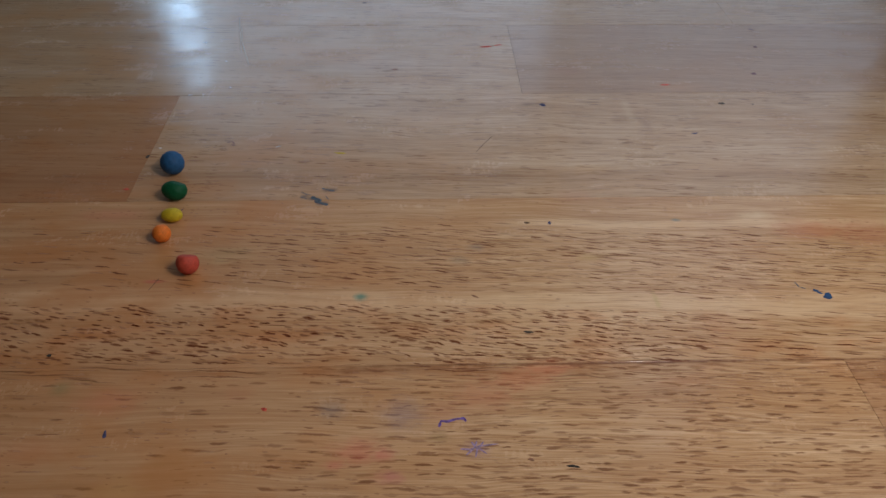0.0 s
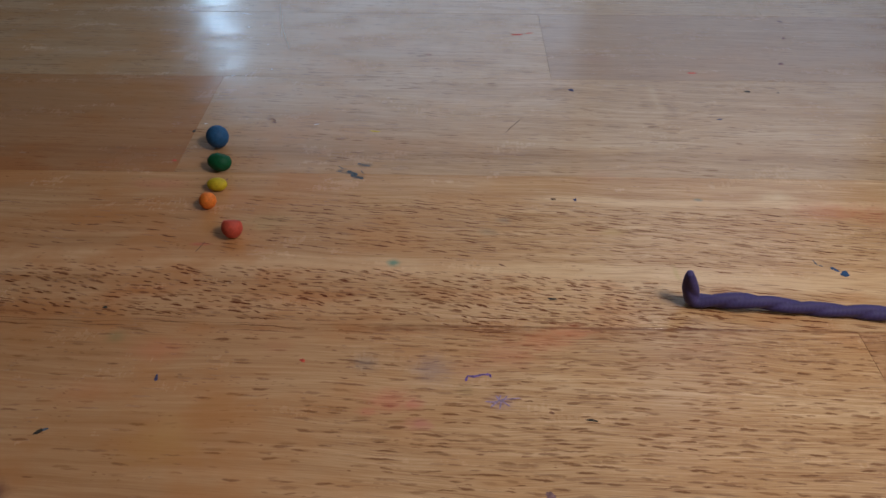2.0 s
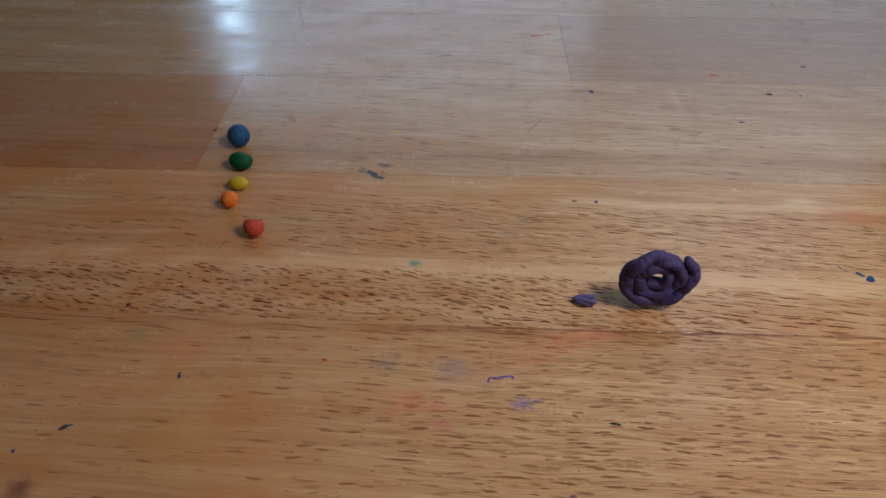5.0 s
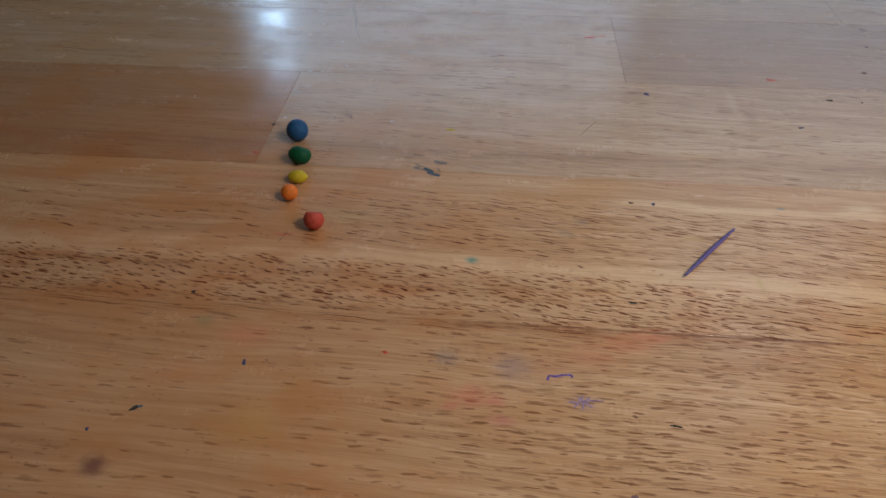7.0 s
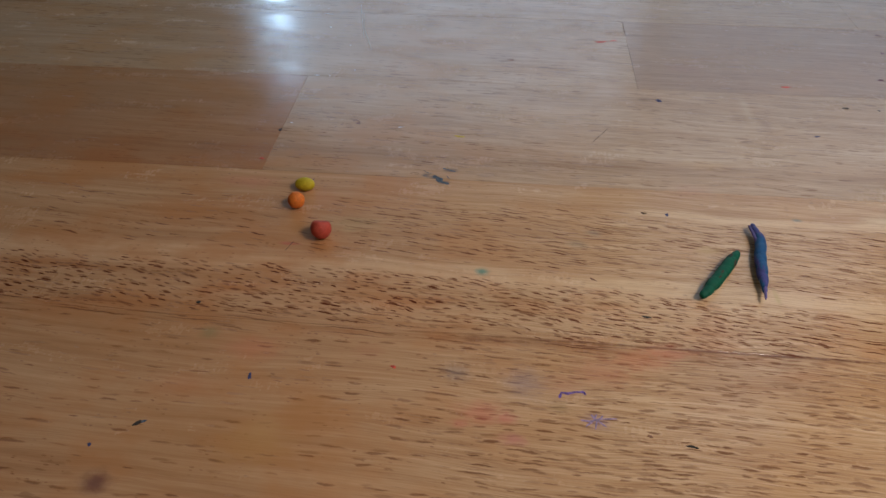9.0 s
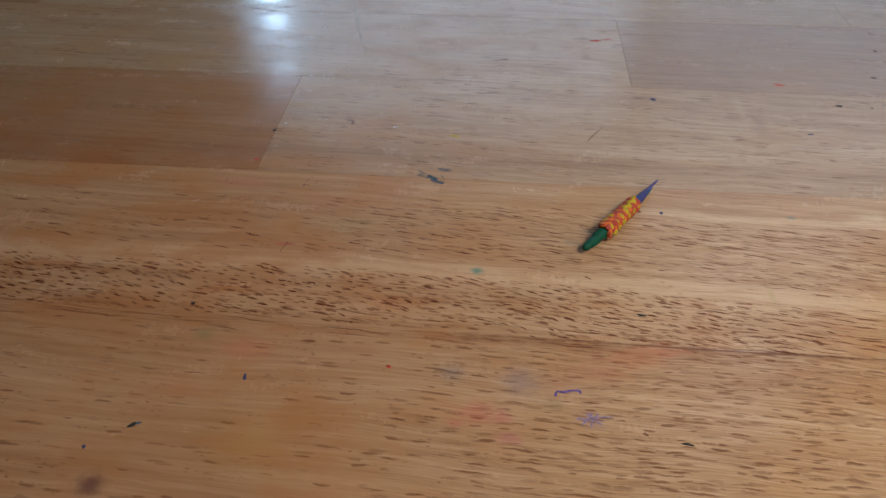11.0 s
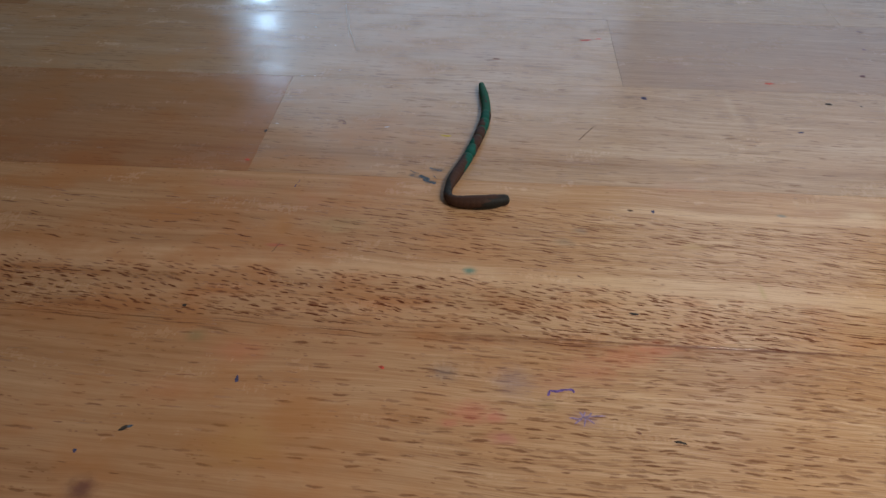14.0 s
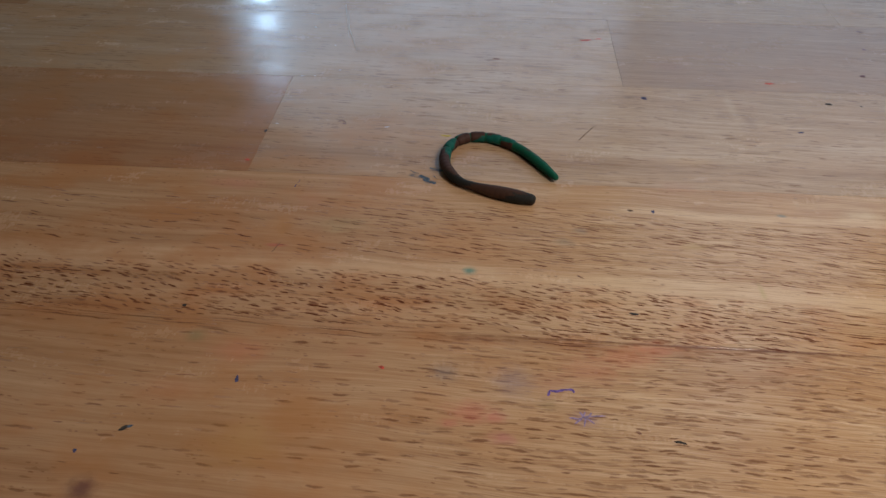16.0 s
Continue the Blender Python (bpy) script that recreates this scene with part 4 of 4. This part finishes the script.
# ---------------------------------------------------------------- what moves
def worm_states():
    """Where the worm's back runs, step by step: from, to, runs on out of view, points in mm."""
    return (
        (0.1, 0.2, 1, [(108, 129, 2.6), (113, 128, 4.0), (117, 128, 9.6), (117, 128, 19.1), (116, 128, 31.7), (117, 128, 40.3), (121, 128, 43.7), (128, 128, 43.1), (141, 128, 34.5), (155, 127, 17.4), (168, 127, 2.6)]),
        (0.3, 0.3, 1, [(91, 130, 2.6), (99, 130, 3.4), (106, 130, 5.9), (108, 130, 15.2), (112, 130, 26.2), (117, 130, 31.4), (125, 130, 30.6), (136, 130, 24.8), (147, 130, 14.7), (158, 130, 2.6)]),
        (0.4, 0.4, 1, [(75, 137, 2.7), (84, 136, 2.6), (91, 135, 2.4), (98, 135, 6.8), (106, 134, 14.2), (115, 133, 19.0), (126, 132, 17.8), (135, 131, 14.1), (144, 131, 7.2), (153, 130, 2.6)]),
        (0.5, 0.6, 1, [(64, 146, 2.6), (70, 142, 2.6), (81, 140, 2.6), (96, 140, 2.6), (111, 142, 2.6), (122, 140, 2.6), (135, 137, 2.6), (148, 134, 2.6)]),
        (0.7, 0.7, 1, [(65, 144, 2.6), (71, 140, 2.6), (82, 138, 2.6), (96, 139, 2.6), (108, 140, 2.6), (122, 137, 2.6), (135, 134, 2.6), (148, 134, 2.6)]),
        (0.8, 0.9, 1, [(78, 139, 20.9), (81, 139, 15.2), (80, 139, 8.8), (84, 139, 2.6), (91, 138, 3.2), (100, 137, 6.1), (113, 136, 4.5), (127, 135, 2.4), (148, 133, 2.6)]),
        (1.0, 1.0, 1, [(98, 137, 35.5), (99, 137, 28.2), (97, 138, 16.4), (95, 138, 5.7), (95, 138, 2.6), (102, 137, 3.2), (117, 136, 3.1), (134, 134, 2.4), (148, 133, 2.6)]),
        (1.1, 1.1, 1, [(96, 138, 35.7), (94, 139, 32.6), (92, 139, 21.2), (93, 139, 8.1), (96, 138, 2.7), (103, 138, 2.6), (118, 136, 2.4), (135, 135, 2.4), (148, 133, 2.6)]),
        (1.2, 1.4, 1, [(95, 139, 34.0), (93, 139, 29.0), (93, 139, 15.3), (92, 139, 5.9), (95, 139, 2.7), (101, 138, 2.6), (111, 137, 2.6), (125, 136, 2.4), (144, 134, 2.6)]),
        (1.5, 1.6, 1, [(89, 139, 37.4), (90, 139, 32.2), (91, 139, 20.9), (93, 139, 7.5), (95, 139, 2.6), (105, 138, 3.1), (120, 136, 2.4), (134, 135, 2.4), (144, 134, 2.6)]),
        (1.7, 1.7, 1, [(89, 140, 34.1), (91, 140, 28.1), (91, 140, 16.4), (93, 140, 5.2), (95, 139, 2.4), (102, 138, 2.6), (115, 137, 2.4), (132, 135, 2.4), (144, 134, 2.6)]),
        (1.8, 1.9, 1, [(85, 141, 23.8), (86, 141, 16.9), (85, 141, 8.4), (89, 141, 2.6), (98, 139, 2.8), (113, 138, 2.4), (130, 135, 2.4), (144, 133, 2.6)]),
        (2.0, 2.0, 1, [(77, 139, 14.9), (79, 139, 7.6), (82, 139, 2.6), (90, 138, 3.5), (101, 137, 4.4), (119, 136, 2.4), (144, 134, 2.6)]),
        (2.1, 2.2, 1, [(64, 133, 2.6), (75, 135, 2.6), (88, 139, 2.6), (100, 140, 2.6), (112, 138, 2.6), (125, 135, 2.6), (143, 133, 2.6)]),
        (2.3, 2.3, 1, [(64, 134, 2.6), (75, 133, 4.5), (88, 133, 10.0), (101, 133, 14.0), (113, 132, 18.3), (124, 132, 18.9), (132, 132, 15.3), (139, 131, 8.6), (149, 131, 2.6)]),
        (2.4, 2.4, 1, [(67, 133, 2.6), (78, 133, 4.3), (87, 132, 12.7), (96, 132, 22.1), (104, 132, 27.3), (114, 131, 25.6), (125, 131, 18.6), (137, 130, 5.7), (143, 130, 2.6)]),
        (2.5, 2.6, 0, [(67, 134, 2.6), (75, 134, 4.1), (83, 133, 12.0), (90, 133, 27.1), (98, 133, 35.0), (108, 132, 35.0), (119, 132, 29.1), (130, 131, 17.4), (138, 131, 5.5), (146, 130, 2.6)]),
        (2.7, 2.7, 0, [(70, 136, 2.6), (80, 137, 2.8), (86, 137, 6.8), (83, 137, 22.5), (87, 137, 30.7), (98, 138, 33.0), (111, 139, 29.4), (118, 140, 22.4), (124, 140, 9.9), (131, 141, 4.7), (137, 141, 2.6)]),
        (2.8, 2.9, 0, [(56, 138, 2.6), (68, 139, 2.4), (75, 140, 3.1), (78, 140, 16.4), (87, 141, 22.1), (102, 142, 20.9), (117, 144, 15.7), (126, 145, 5.2), (133, 145, 2.4), (141, 146, 2.6)]),
        (3.0, 3.0, 0, [(42, 140, 2.6), (54, 141, 2.4), (62, 142, 2.4), (68, 143, 10.4), (79, 144, 13.7), (94, 145, 13.8), (111, 147, 9.1), (124, 148, 2.9), (138, 150, 2.6)]),
        (3.1, 3.1, 0, [(39, 134, 2.6), (48, 135, 2.6), (59, 135, 2.6), (75, 138, 2.6), (97, 140, 2.6), (116, 144, 2.6), (129, 146, 2.6), (140, 145, 2.6)]),
        (3.2, 3.3, 0, [(33, 128, 2.6), (45, 132, 2.6), (61, 135, 2.6), (79, 138, 2.6), (101, 141, 2.6), (120, 145, 2.6), (133, 147, 2.6), (141, 144, 2.6)]),
        (3.4, 3.4, 0, [(33.0, 128, 2.6), (46.0, 132, 2.6), (64.0, 137, 2.6), (83.0, 139, 2.6), (104.0, 139, 2.6), (118.9, 139, 3.4), (125.5, 139, 4.2), (127.1, 139, 7.1), (124.6, 139, 8.9), (123.0, 139, 6.7)]),
        (3.5, 3.6, 0, [(33.0, 128, 2.6), (47.0, 133, 2.6), (65.0, 137, 2.6), (83.0, 137, 2.6), (101.0, 138, 2.6), (111.0, 138, 3.7), (114.3, 138, 6.7), (113.5, 138, 11.2), (109.4, 138, 14.2), (107.7, 138, 11.1), (111.0, 138, 5.5)]),
        (3.7, 3.7, 0, [(33.0, 129, 2.6), (48.0, 133, 2.6), (63.0, 137, 2.6), (81.0, 136, 2.6), (96.0, 136, 2.6), (104.8, 136, 5.0), (107.2, 136, 9.3), (105.6, 136, 13.4), (102.2, 136, 13.4), (99.8, 136, 9.8), (104.0, 136, 7.8), (105.6, 136, 10.6)]),
        (3.8, 3.9, 0, [(33.0, 129, 2.6), (48.0, 133, 2.6), (67.0, 137, 2.6), (81.0, 136, 2.6), (94.0, 135, 2.6), (98.1, 135, 7.7), (96.5, 135, 13.9), (91.5, 135, 16.2), (89.9, 135, 12.1), (92.4, 135, 6.9), (94.8, 135, 8.7), (93.2, 135, 12.2)]),
        (4.0, 4.0, 0, [(43.0, 136, 2.6), (56.0, 138, 2.6), (72.0, 140, 2.6), (88.0, 142, 2.6), (98.0, 141, 2.6), (100.2, 141, 6.6), (99.3, 141, 13.1), (94.1, 141, 16.6), (90.7, 141, 14.8), (89.8, 141, 9.5), (93.3, 141, 6.5), (96.7, 141, 7.3), (96.7, 141, 10.4), (95.0, 141, 11.5), (93.3, 141, 9.6)]),
        (4.1, 4.1, 0, [(43.0, 137, 2.6), (56.0, 138, 2.6), (72.0, 140, 2.6), (81.0, 140, 2.6), (84.2, 140, 9.1), (82.4, 140, 16.8), (78.1, 140, 20.2), (73.8, 140, 16.7), (74.7, 140, 9.6), (77.3, 140, 6.0), (80.7, 140, 7.2), (80.7, 140, 12.6), (78.1, 140, 15.7), (77.3, 140, 12.5), (79.0, 140, 9.0)]),
        (4.2, 4.6, 0, [(41.0, 136, 2.6), (52.0, 138, 2.6), (63.0, 137, 2.6), (72.0, 138, 2.6), (74.8, 138, 8.6), (73.1, 138, 14.0), (68.8, 138, 17.3), (62.8, 138, 16.5), (60.2, 138, 11.2), (62.8, 138, 6.5), (67.1, 138, 5.1), (72.2, 138, 7.8), (70.5, 138, 12.5), (65.3, 138, 13.8), (63.6, 138, 10.2), (66.2, 138, 8.0), (68.8, 138, 9.6)]),
    )


def motions():
    # the worm crawls in, looks about, loops forward, and rolls itself up
    head = []
    start = Curve(flat(((170, 130), (190, 131), (225, 128), (282, 130)), 2.3))
    todo = [(0.0, 0.0, start)] + [(a, b, Curve([(x, y, max(2.2, z - 0.3)) for x, y, z in p], L_WORM if e else None)) for a, b, e, p in worm_states()]
    for t0, t1, c in todo:
        mats = [c.roll(0.018 + 0.964 * i / (N_WORM - 1)) for i in range(N_WORM)]
        worm.hold(t0, t1, mats)
        head.append((t0, t1, [mats[2 + j % 3] for j in range(12)]))
    coil = []
    for i in range(N_WORM):
        r = 2.4 + 9.2 * (1 - i / (N_WORM - 1)) ** 0.62
        coil.append(r)
    mats, ang = [], -0.6
    for i, r in enumerate(coil):
        m = Euler((0, ang + math.pi / 2, 0)).to_matrix().to_4x4()
        m.translation = Vector((58 + r * math.cos(ang), 139 + 0.5 * math.sin(i), 14.2 - r * math.sin(ang)))
        mats.append(m)
        ang += 1.54 / r
    worm.hold(4.7, 5.2, mats, (58, 139, 14.2))
    rolling = [(5.2 + 0.1 * k, on_table((58 + 56 * k / 11, 139 + 6 * k / 11, 14.2)) @ pose(0, 0, 0, 0, 21 * k, 0)) for k in range(1, 12)]
    rolling += [(6.4, on_table((114.5, 145.5, 14.2)) @ pose(0, 0, 0, 0, 245, 0)), (6.5, on_table((121.5, 146, 14.2)) @ pose(0, 0, 0, 0, 280, 0)),
                (6.6, on_table((150, 148, 14.2)) @ pose(0, 0, 0, 0, 360, 0)), (6.8, on_table((190, 150, 14.2)) @ pose(0, 0, 0, 0, 440, 0)),
                (7.0, on_table((225, 152, 14.2)) @ pose(0, 0, 0, 0, 520, 0)), (16.0, on_table((225, 152, 14.2)) @ pose(0, 0, 0, 0, 520, 0))]
    key_clay(worm, rolling)

    # the crumb: pinched from the worm's end, then rolled to a thread
    for t0, t1, m in head:
        crumb.hold(t0, t1, m)
    def heap(cx, cy, a, b, turn):
        out = []
        for i, d in enumerate(fib(12)):
            q = pose(0, 0, 0, 0, -18 * d.z, turn + 14 * d.y)
            s = pose(0, 0, 0, 0, 0, turn) @ Vector((d.x * max(0, a - 1.7), d.y * max(0, b - 0.8), d.z * max(0, b - 1.0)))
            q.translation = Vector((cx, cy, b)) + s
            out.append(q)
        return out
    def thread(points, z, u0=0.04, u1=0.96):
        c = Curve([(x, y, z) for x, y in points])
        return [c.roll(u0 + (u1 - u0) * i / 11) for i in range(12)]
    crumb.hold(4.7, 6.5, heap(36.5, 139.6, 3.5, 2.2, -8))
    crumb.hold(6.6, 6.7, heap(36.5, 139.6, 3.5, 2.2, -8))
    crumb.hold(6.8, 6.9, heap(63.2, 167.7, 3.9, 1.5, 50))
    crumb.hold(7.0, 7.7, thread(((53.9, 155.2), (65.0, 168.3), (75.8, 180.6)), 1.0))
    crumb.hold(7.8, 7.9, thread(((34.0, 174.6), (43.0, 187.3), (51.6, 199.9)), 4.6))
    crumb.hold(8.0, 8.8, thread(((54.6, 153.6), (66.8, 172.6), (79.4, 191.0)), 2.7, 0.06, 0.94))
    crumb.hold(8.9, 9.0, thread(((77.0, 190.5), (78.0, 172.9), (73.6, 148.5)), 2.9, 0.11, 0.91))
    crumb.hold(9.1, 9.1, thread(((66.0, 194.6), (63.6, 173.1), (56.8, 151.5)), 6.0, 0.0, 1.0))
    crumb.hold(9.2, 11.0, thread(((26, 183), (36.0, 196.0), (47.0, 210.9)), 3.2, 0.0, 1.0))

    # the blue ball rolls to the thread and wraps it, the green one follows
    blue, green = balls["blue"], balls["green"]
    home = BALLS["blue"][0]
    blue.hold(0.0, 7.0, blue.rest)
    for t0, t1, x, y, turn in ((7.1, 7.1, -84.5, 234.4, 60), (7.2, 7.3, -65.3, 238.1, 120), (7.4, 7.4, -48.3, 227.9, 170), (7.5, 7.6, 3.2, 203.6, 240)):
        blue.hold(t0, t1, moved(blue.rest, (x - home[0], y - home[1], 0), (0, turn, 20), home))
    blue.hold(7.7, 7.7, slug(blue, Curve(flat(((29.4, 182.2), (34.5, 190.5), (39.7, 198.8)), 2.9)), (0.22, 0.78), 0.5))
    blue.hold(7.8, 7.9, slug(blue, Curve(flat(((34.8, 175.4), (43.0, 187.3), (51.1, 199.1)), 2.7)), (0.14, 0.86), 0.3))
    blue.hold(8.0, 8.8, slug(blue, Curve(flat(((55.2, 155.0), (67.1, 172.5), (79.0, 189.9)), 2.4)), (0.13, 0.87)))
    blue.hold(8.9, 9.0, slug(blue, Curve(flat(((78.4, 189.8), (79.4, 180.0), (77.1, 170.0), (74.3, 150.7)), 2.6)), (0.10, 0.84), 0.2))
    blue.hold(9.1, 9.1, slug(blue, Curve(((67.0, 192.7, 3.0), (63.6, 173.1, 5.5), (57.8, 153.9, 5.0))), (0.12, 0.88)))
    blue.hold(9.2, 11.0, slug(blue, Curve(flat(((16.5, 170.0), (30.3, 187.9), (45.5, 208.8)), 2.6)), (0.2, 0.92)))
    green.hold(0.0, 8.0, green.rest)
    green.hold(8.1, 8.1, moved(green.rest, (20.1, -4.5, 0), (0, 0, 60), BALLS["green"][0]))
    green.hold(8.2, 8.3, slug(green, Curve(flat(((-57.6, 195.9), (-55.1, 203.6), (-52.6, 211.3)), 3.0)), (0.26, 0.74), 0.6))
    green.hold(8.4, 8.4, slug(green, Curve(flat(((-4.8, 177.9), (1.0, 186.2), (6.9, 194.5)), 2.8)), (0.2, 0.8), 0.4))
    green.hold(8.5, 8.8, slug(green, Curve(flat(((33.5, 160.7), (40.2, 171.6), (46.9, 182.6)), 2.7)), (0.15, 0.85), 0.25))
    green.hold(8.9, 9.0, slug(green, Curve(flat(((52.7, 149.3), (60.8, 160.1), (69.7, 173.1)), 2.6)), (0.12, 0.88), 0.15))
    green.hold(9.1, 9.1, slug(green, Curve(flat(((50.3, 152.0), (59.2, 163.0), (68.0, 173.9)), 2.6)), (0.12, 0.88), 0.15))
    green.hold(9.2, 11.0, slug(green, Curve(flat(((15.9, 169.3), (30.3, 187.9), (41.5, 203.0)), 2.8)), (0.08, 0.85), 0.2))
    stick = Curve(flat(((16.5, 170.0), (30.3, 187.9), (43.5, 206.0)), 3.0))
    for c, leave, stops in (("yellow", 9.5, ((-60, 195), (-12, 188))), ("orange", 9.9, ((-58, 186), (-8, 182))), ("red", 10.3, ((-42, 172), (4, 175)))):
        ball, place = balls[c], BALLS[c][0]
        ball.hold(0.0, leave, ball.rest)
        for k, (x, y) in enumerate(stops):
            ball.hold(leave + 0.1 + 0.2 * k, leave + 0.2 + 0.2 * k, moved(ball.rest, (x - place[0], y - place[1], 0), (0, 80 * (k + 1), 0), place))
        ball.hold(leave + 0.5, 11.0, [skin_at(stick, 0.25 + 0.5 * (i + 0.5) / ball.skin, STRANDS[i % 4], lambda u: 3.3) for i in range(ball.skin)]
                  + [stick.roll(0.3 + 0.4 * i / CORES[c]) for i in range(CORES[c])])

    # all are twisted together, balled, flattened, and rolled out to a new worm
    mixed_roll(11.1, 11.3, Curve(((95, 128, 3.0), (106, 138, 4.0), (118, 152, 4.0), (124, 178, 3.0))), bulge(4.2, 0.4), (0.1, 0.9), spread=0.8)
    mixed_roll(11.4, 11.4, Curve(flat(((58.6, 132.2), (76.1, 155.2), (97.3, 192.2)), 3.0)), lambda u: 2.6 + 1.3 * math.exp(-((u - 0.36) / 0.16) ** 2), (0.2, 0.74), spread=0.0)
    mixed_roll(11.5, 11.6, Curve(flat(((30.6, 142.1), (47.7, 170.2), (68.7, 198.2)), 3.0)), lambda u: 2.75 + 1.4 * math.exp(-((u - 0.31) / 0.07) ** 2) + 0.5 * math.exp(-((u - 0.55) / 0.14) ** 2), (0.27, 0.8), spread=0.0)
    mixed_ball(11.7, 11.7, (37.4, 163.6, 7.2), 6.2, 6.6, 7.4, (60, 20, 0))
    mixed_ball(11.8, 11.9, (26.1, 134.9, 7.2), 7.4, 7.0, 7.2, (90, 30, 50))
    mixed_ball(12.0, 12.0, (20.8, 148.6, 6.2), 7.9, 7.2, 6.0, (0, 0, 242))
    mixed_ball(12.1, 12.1, (5.3, 160.0, 7.4), 6.9, 6.9, 7.5, (80, 0, 200))
    mixed_ball(12.2, 12.3, (7.1, 163.7, 3.6), 11.6, 11.0, 3.8, (0, 0, 275))
    fat = lambda u: 2.9 + 1.7 * math.exp(-((u - 0.55) / 0.2) ** 2)
    mixed_roll(12.4, 12.4, Curve(((28.8, 204.1, 3.0), (43.7, 208.8, 4.2), (61.0, 212.3, 3.2))), fat, (0.4, 0.7), True, 1.1, ("red",))
    mixed_roll(12.5, 12.5, Curve(((20.2, 200.9, 2.8), (36.5, 206.8, 4.8), (48.5, 206.7, 3.2))), fat, (0.4, 0.7), True, 1.1, ("red",))
    rolls = (
        (12.6, 12.7, 1.0, ((10.0, 213.3), (48.3, 208.3), (84.7, 203.4))), (12.8, 12.8, 0.6, ((6.4, 206.7), (49.3, 200.0), (92.0, 196.3))),
        (12.9, 12.9, 0.2, ((20.2, 265.4), (76.2, 256.9), (88.3, 254.0), (123.5, 245.0))), (13.0, 13.1, 0.1, ((27.0, 348.9), (89.6, 339.7), (148.7, 327.8))),
        (13.2, 13.2, 0.0, ((21.3, 348.5), (64.1, 333.3), (91.7, 320.3), (124.8, 289.7))), (13.3, 13.4, 0.0, ((1.0, 320.6), (52.1, 288.1), (101.6, 257.7))),
        (13.5, 13.5, 0.0, ((-7.5, 311.2), (32.6, 273.4), (49.4, 249.0), (70.1, 226.0))), (13.6, 13.7, 0.0, ((-50.7, 274.7), (-22.6, 253.6), (-2.0, 229.9), (10.0, 200.9), (15.0, 183.5))),
        (13.8, 13.8, 0.0, ((-24.0, 280.8), (-10.2, 254.4), (-7.0, 225.3), (-5.7, 198.0), (1.7, 186.2), (13.6, 182.0))),
        (13.9, 14.0, 0.0, ((-23.1, 287.6), (-20.1, 259.1), (-26.0, 228.7), (-33.5, 204.7), (-32.0, 195.1), (-20.6, 194.1), (-9.8, 196.7))),
        (14.1, 15.5, 0.0, ((-33.7, 288.6), (-35.8, 267.7), (-35.8, 250.3), (-32.9, 232.1), (-29.7, 215.5), (-26.7, 202.1), (-20.7, 196.6), (-9.3, 197.1), (0.9, 197.8))),
        (15.6, 15.7, 0.0, ((-9.8, 280.7), (-26.2, 265.8), (-34.8, 242.8), (-31.6, 219.5), (-24.3, 200.4), (-13.9, 197.5), (0.9, 197.8))),
        (15.8, 15.8, 0.0, ((9.1, 261.1), (-15.8, 258.4), (-33.3, 247.1), (-38.2, 232.6), (-32.1, 212.2), (-21.6, 203.2), (-0.1, 197.0))),
        (15.9, 16.0, 0.0, ((10.2, 212.7), (-2.0, 229.9), (-14.5, 239.2), (-27.2, 240.1), (-35.6, 231.9), (-36.5, 219.1), (-30.5, 208.3), (-20.9, 203.3), (-9.3, 199.6), (0.8, 197.0))),
    )
    for t0, t1, spread, pts in rolls:
        mixed_roll(t0, t1, Curve(flat(pts, 2.2 + spread)), bulge(2.0), (0.2, 0.5), True, spread=spread)
    for c in MIXED:
        key_clay(balls[c])
    key_clay(crumb)


motions()
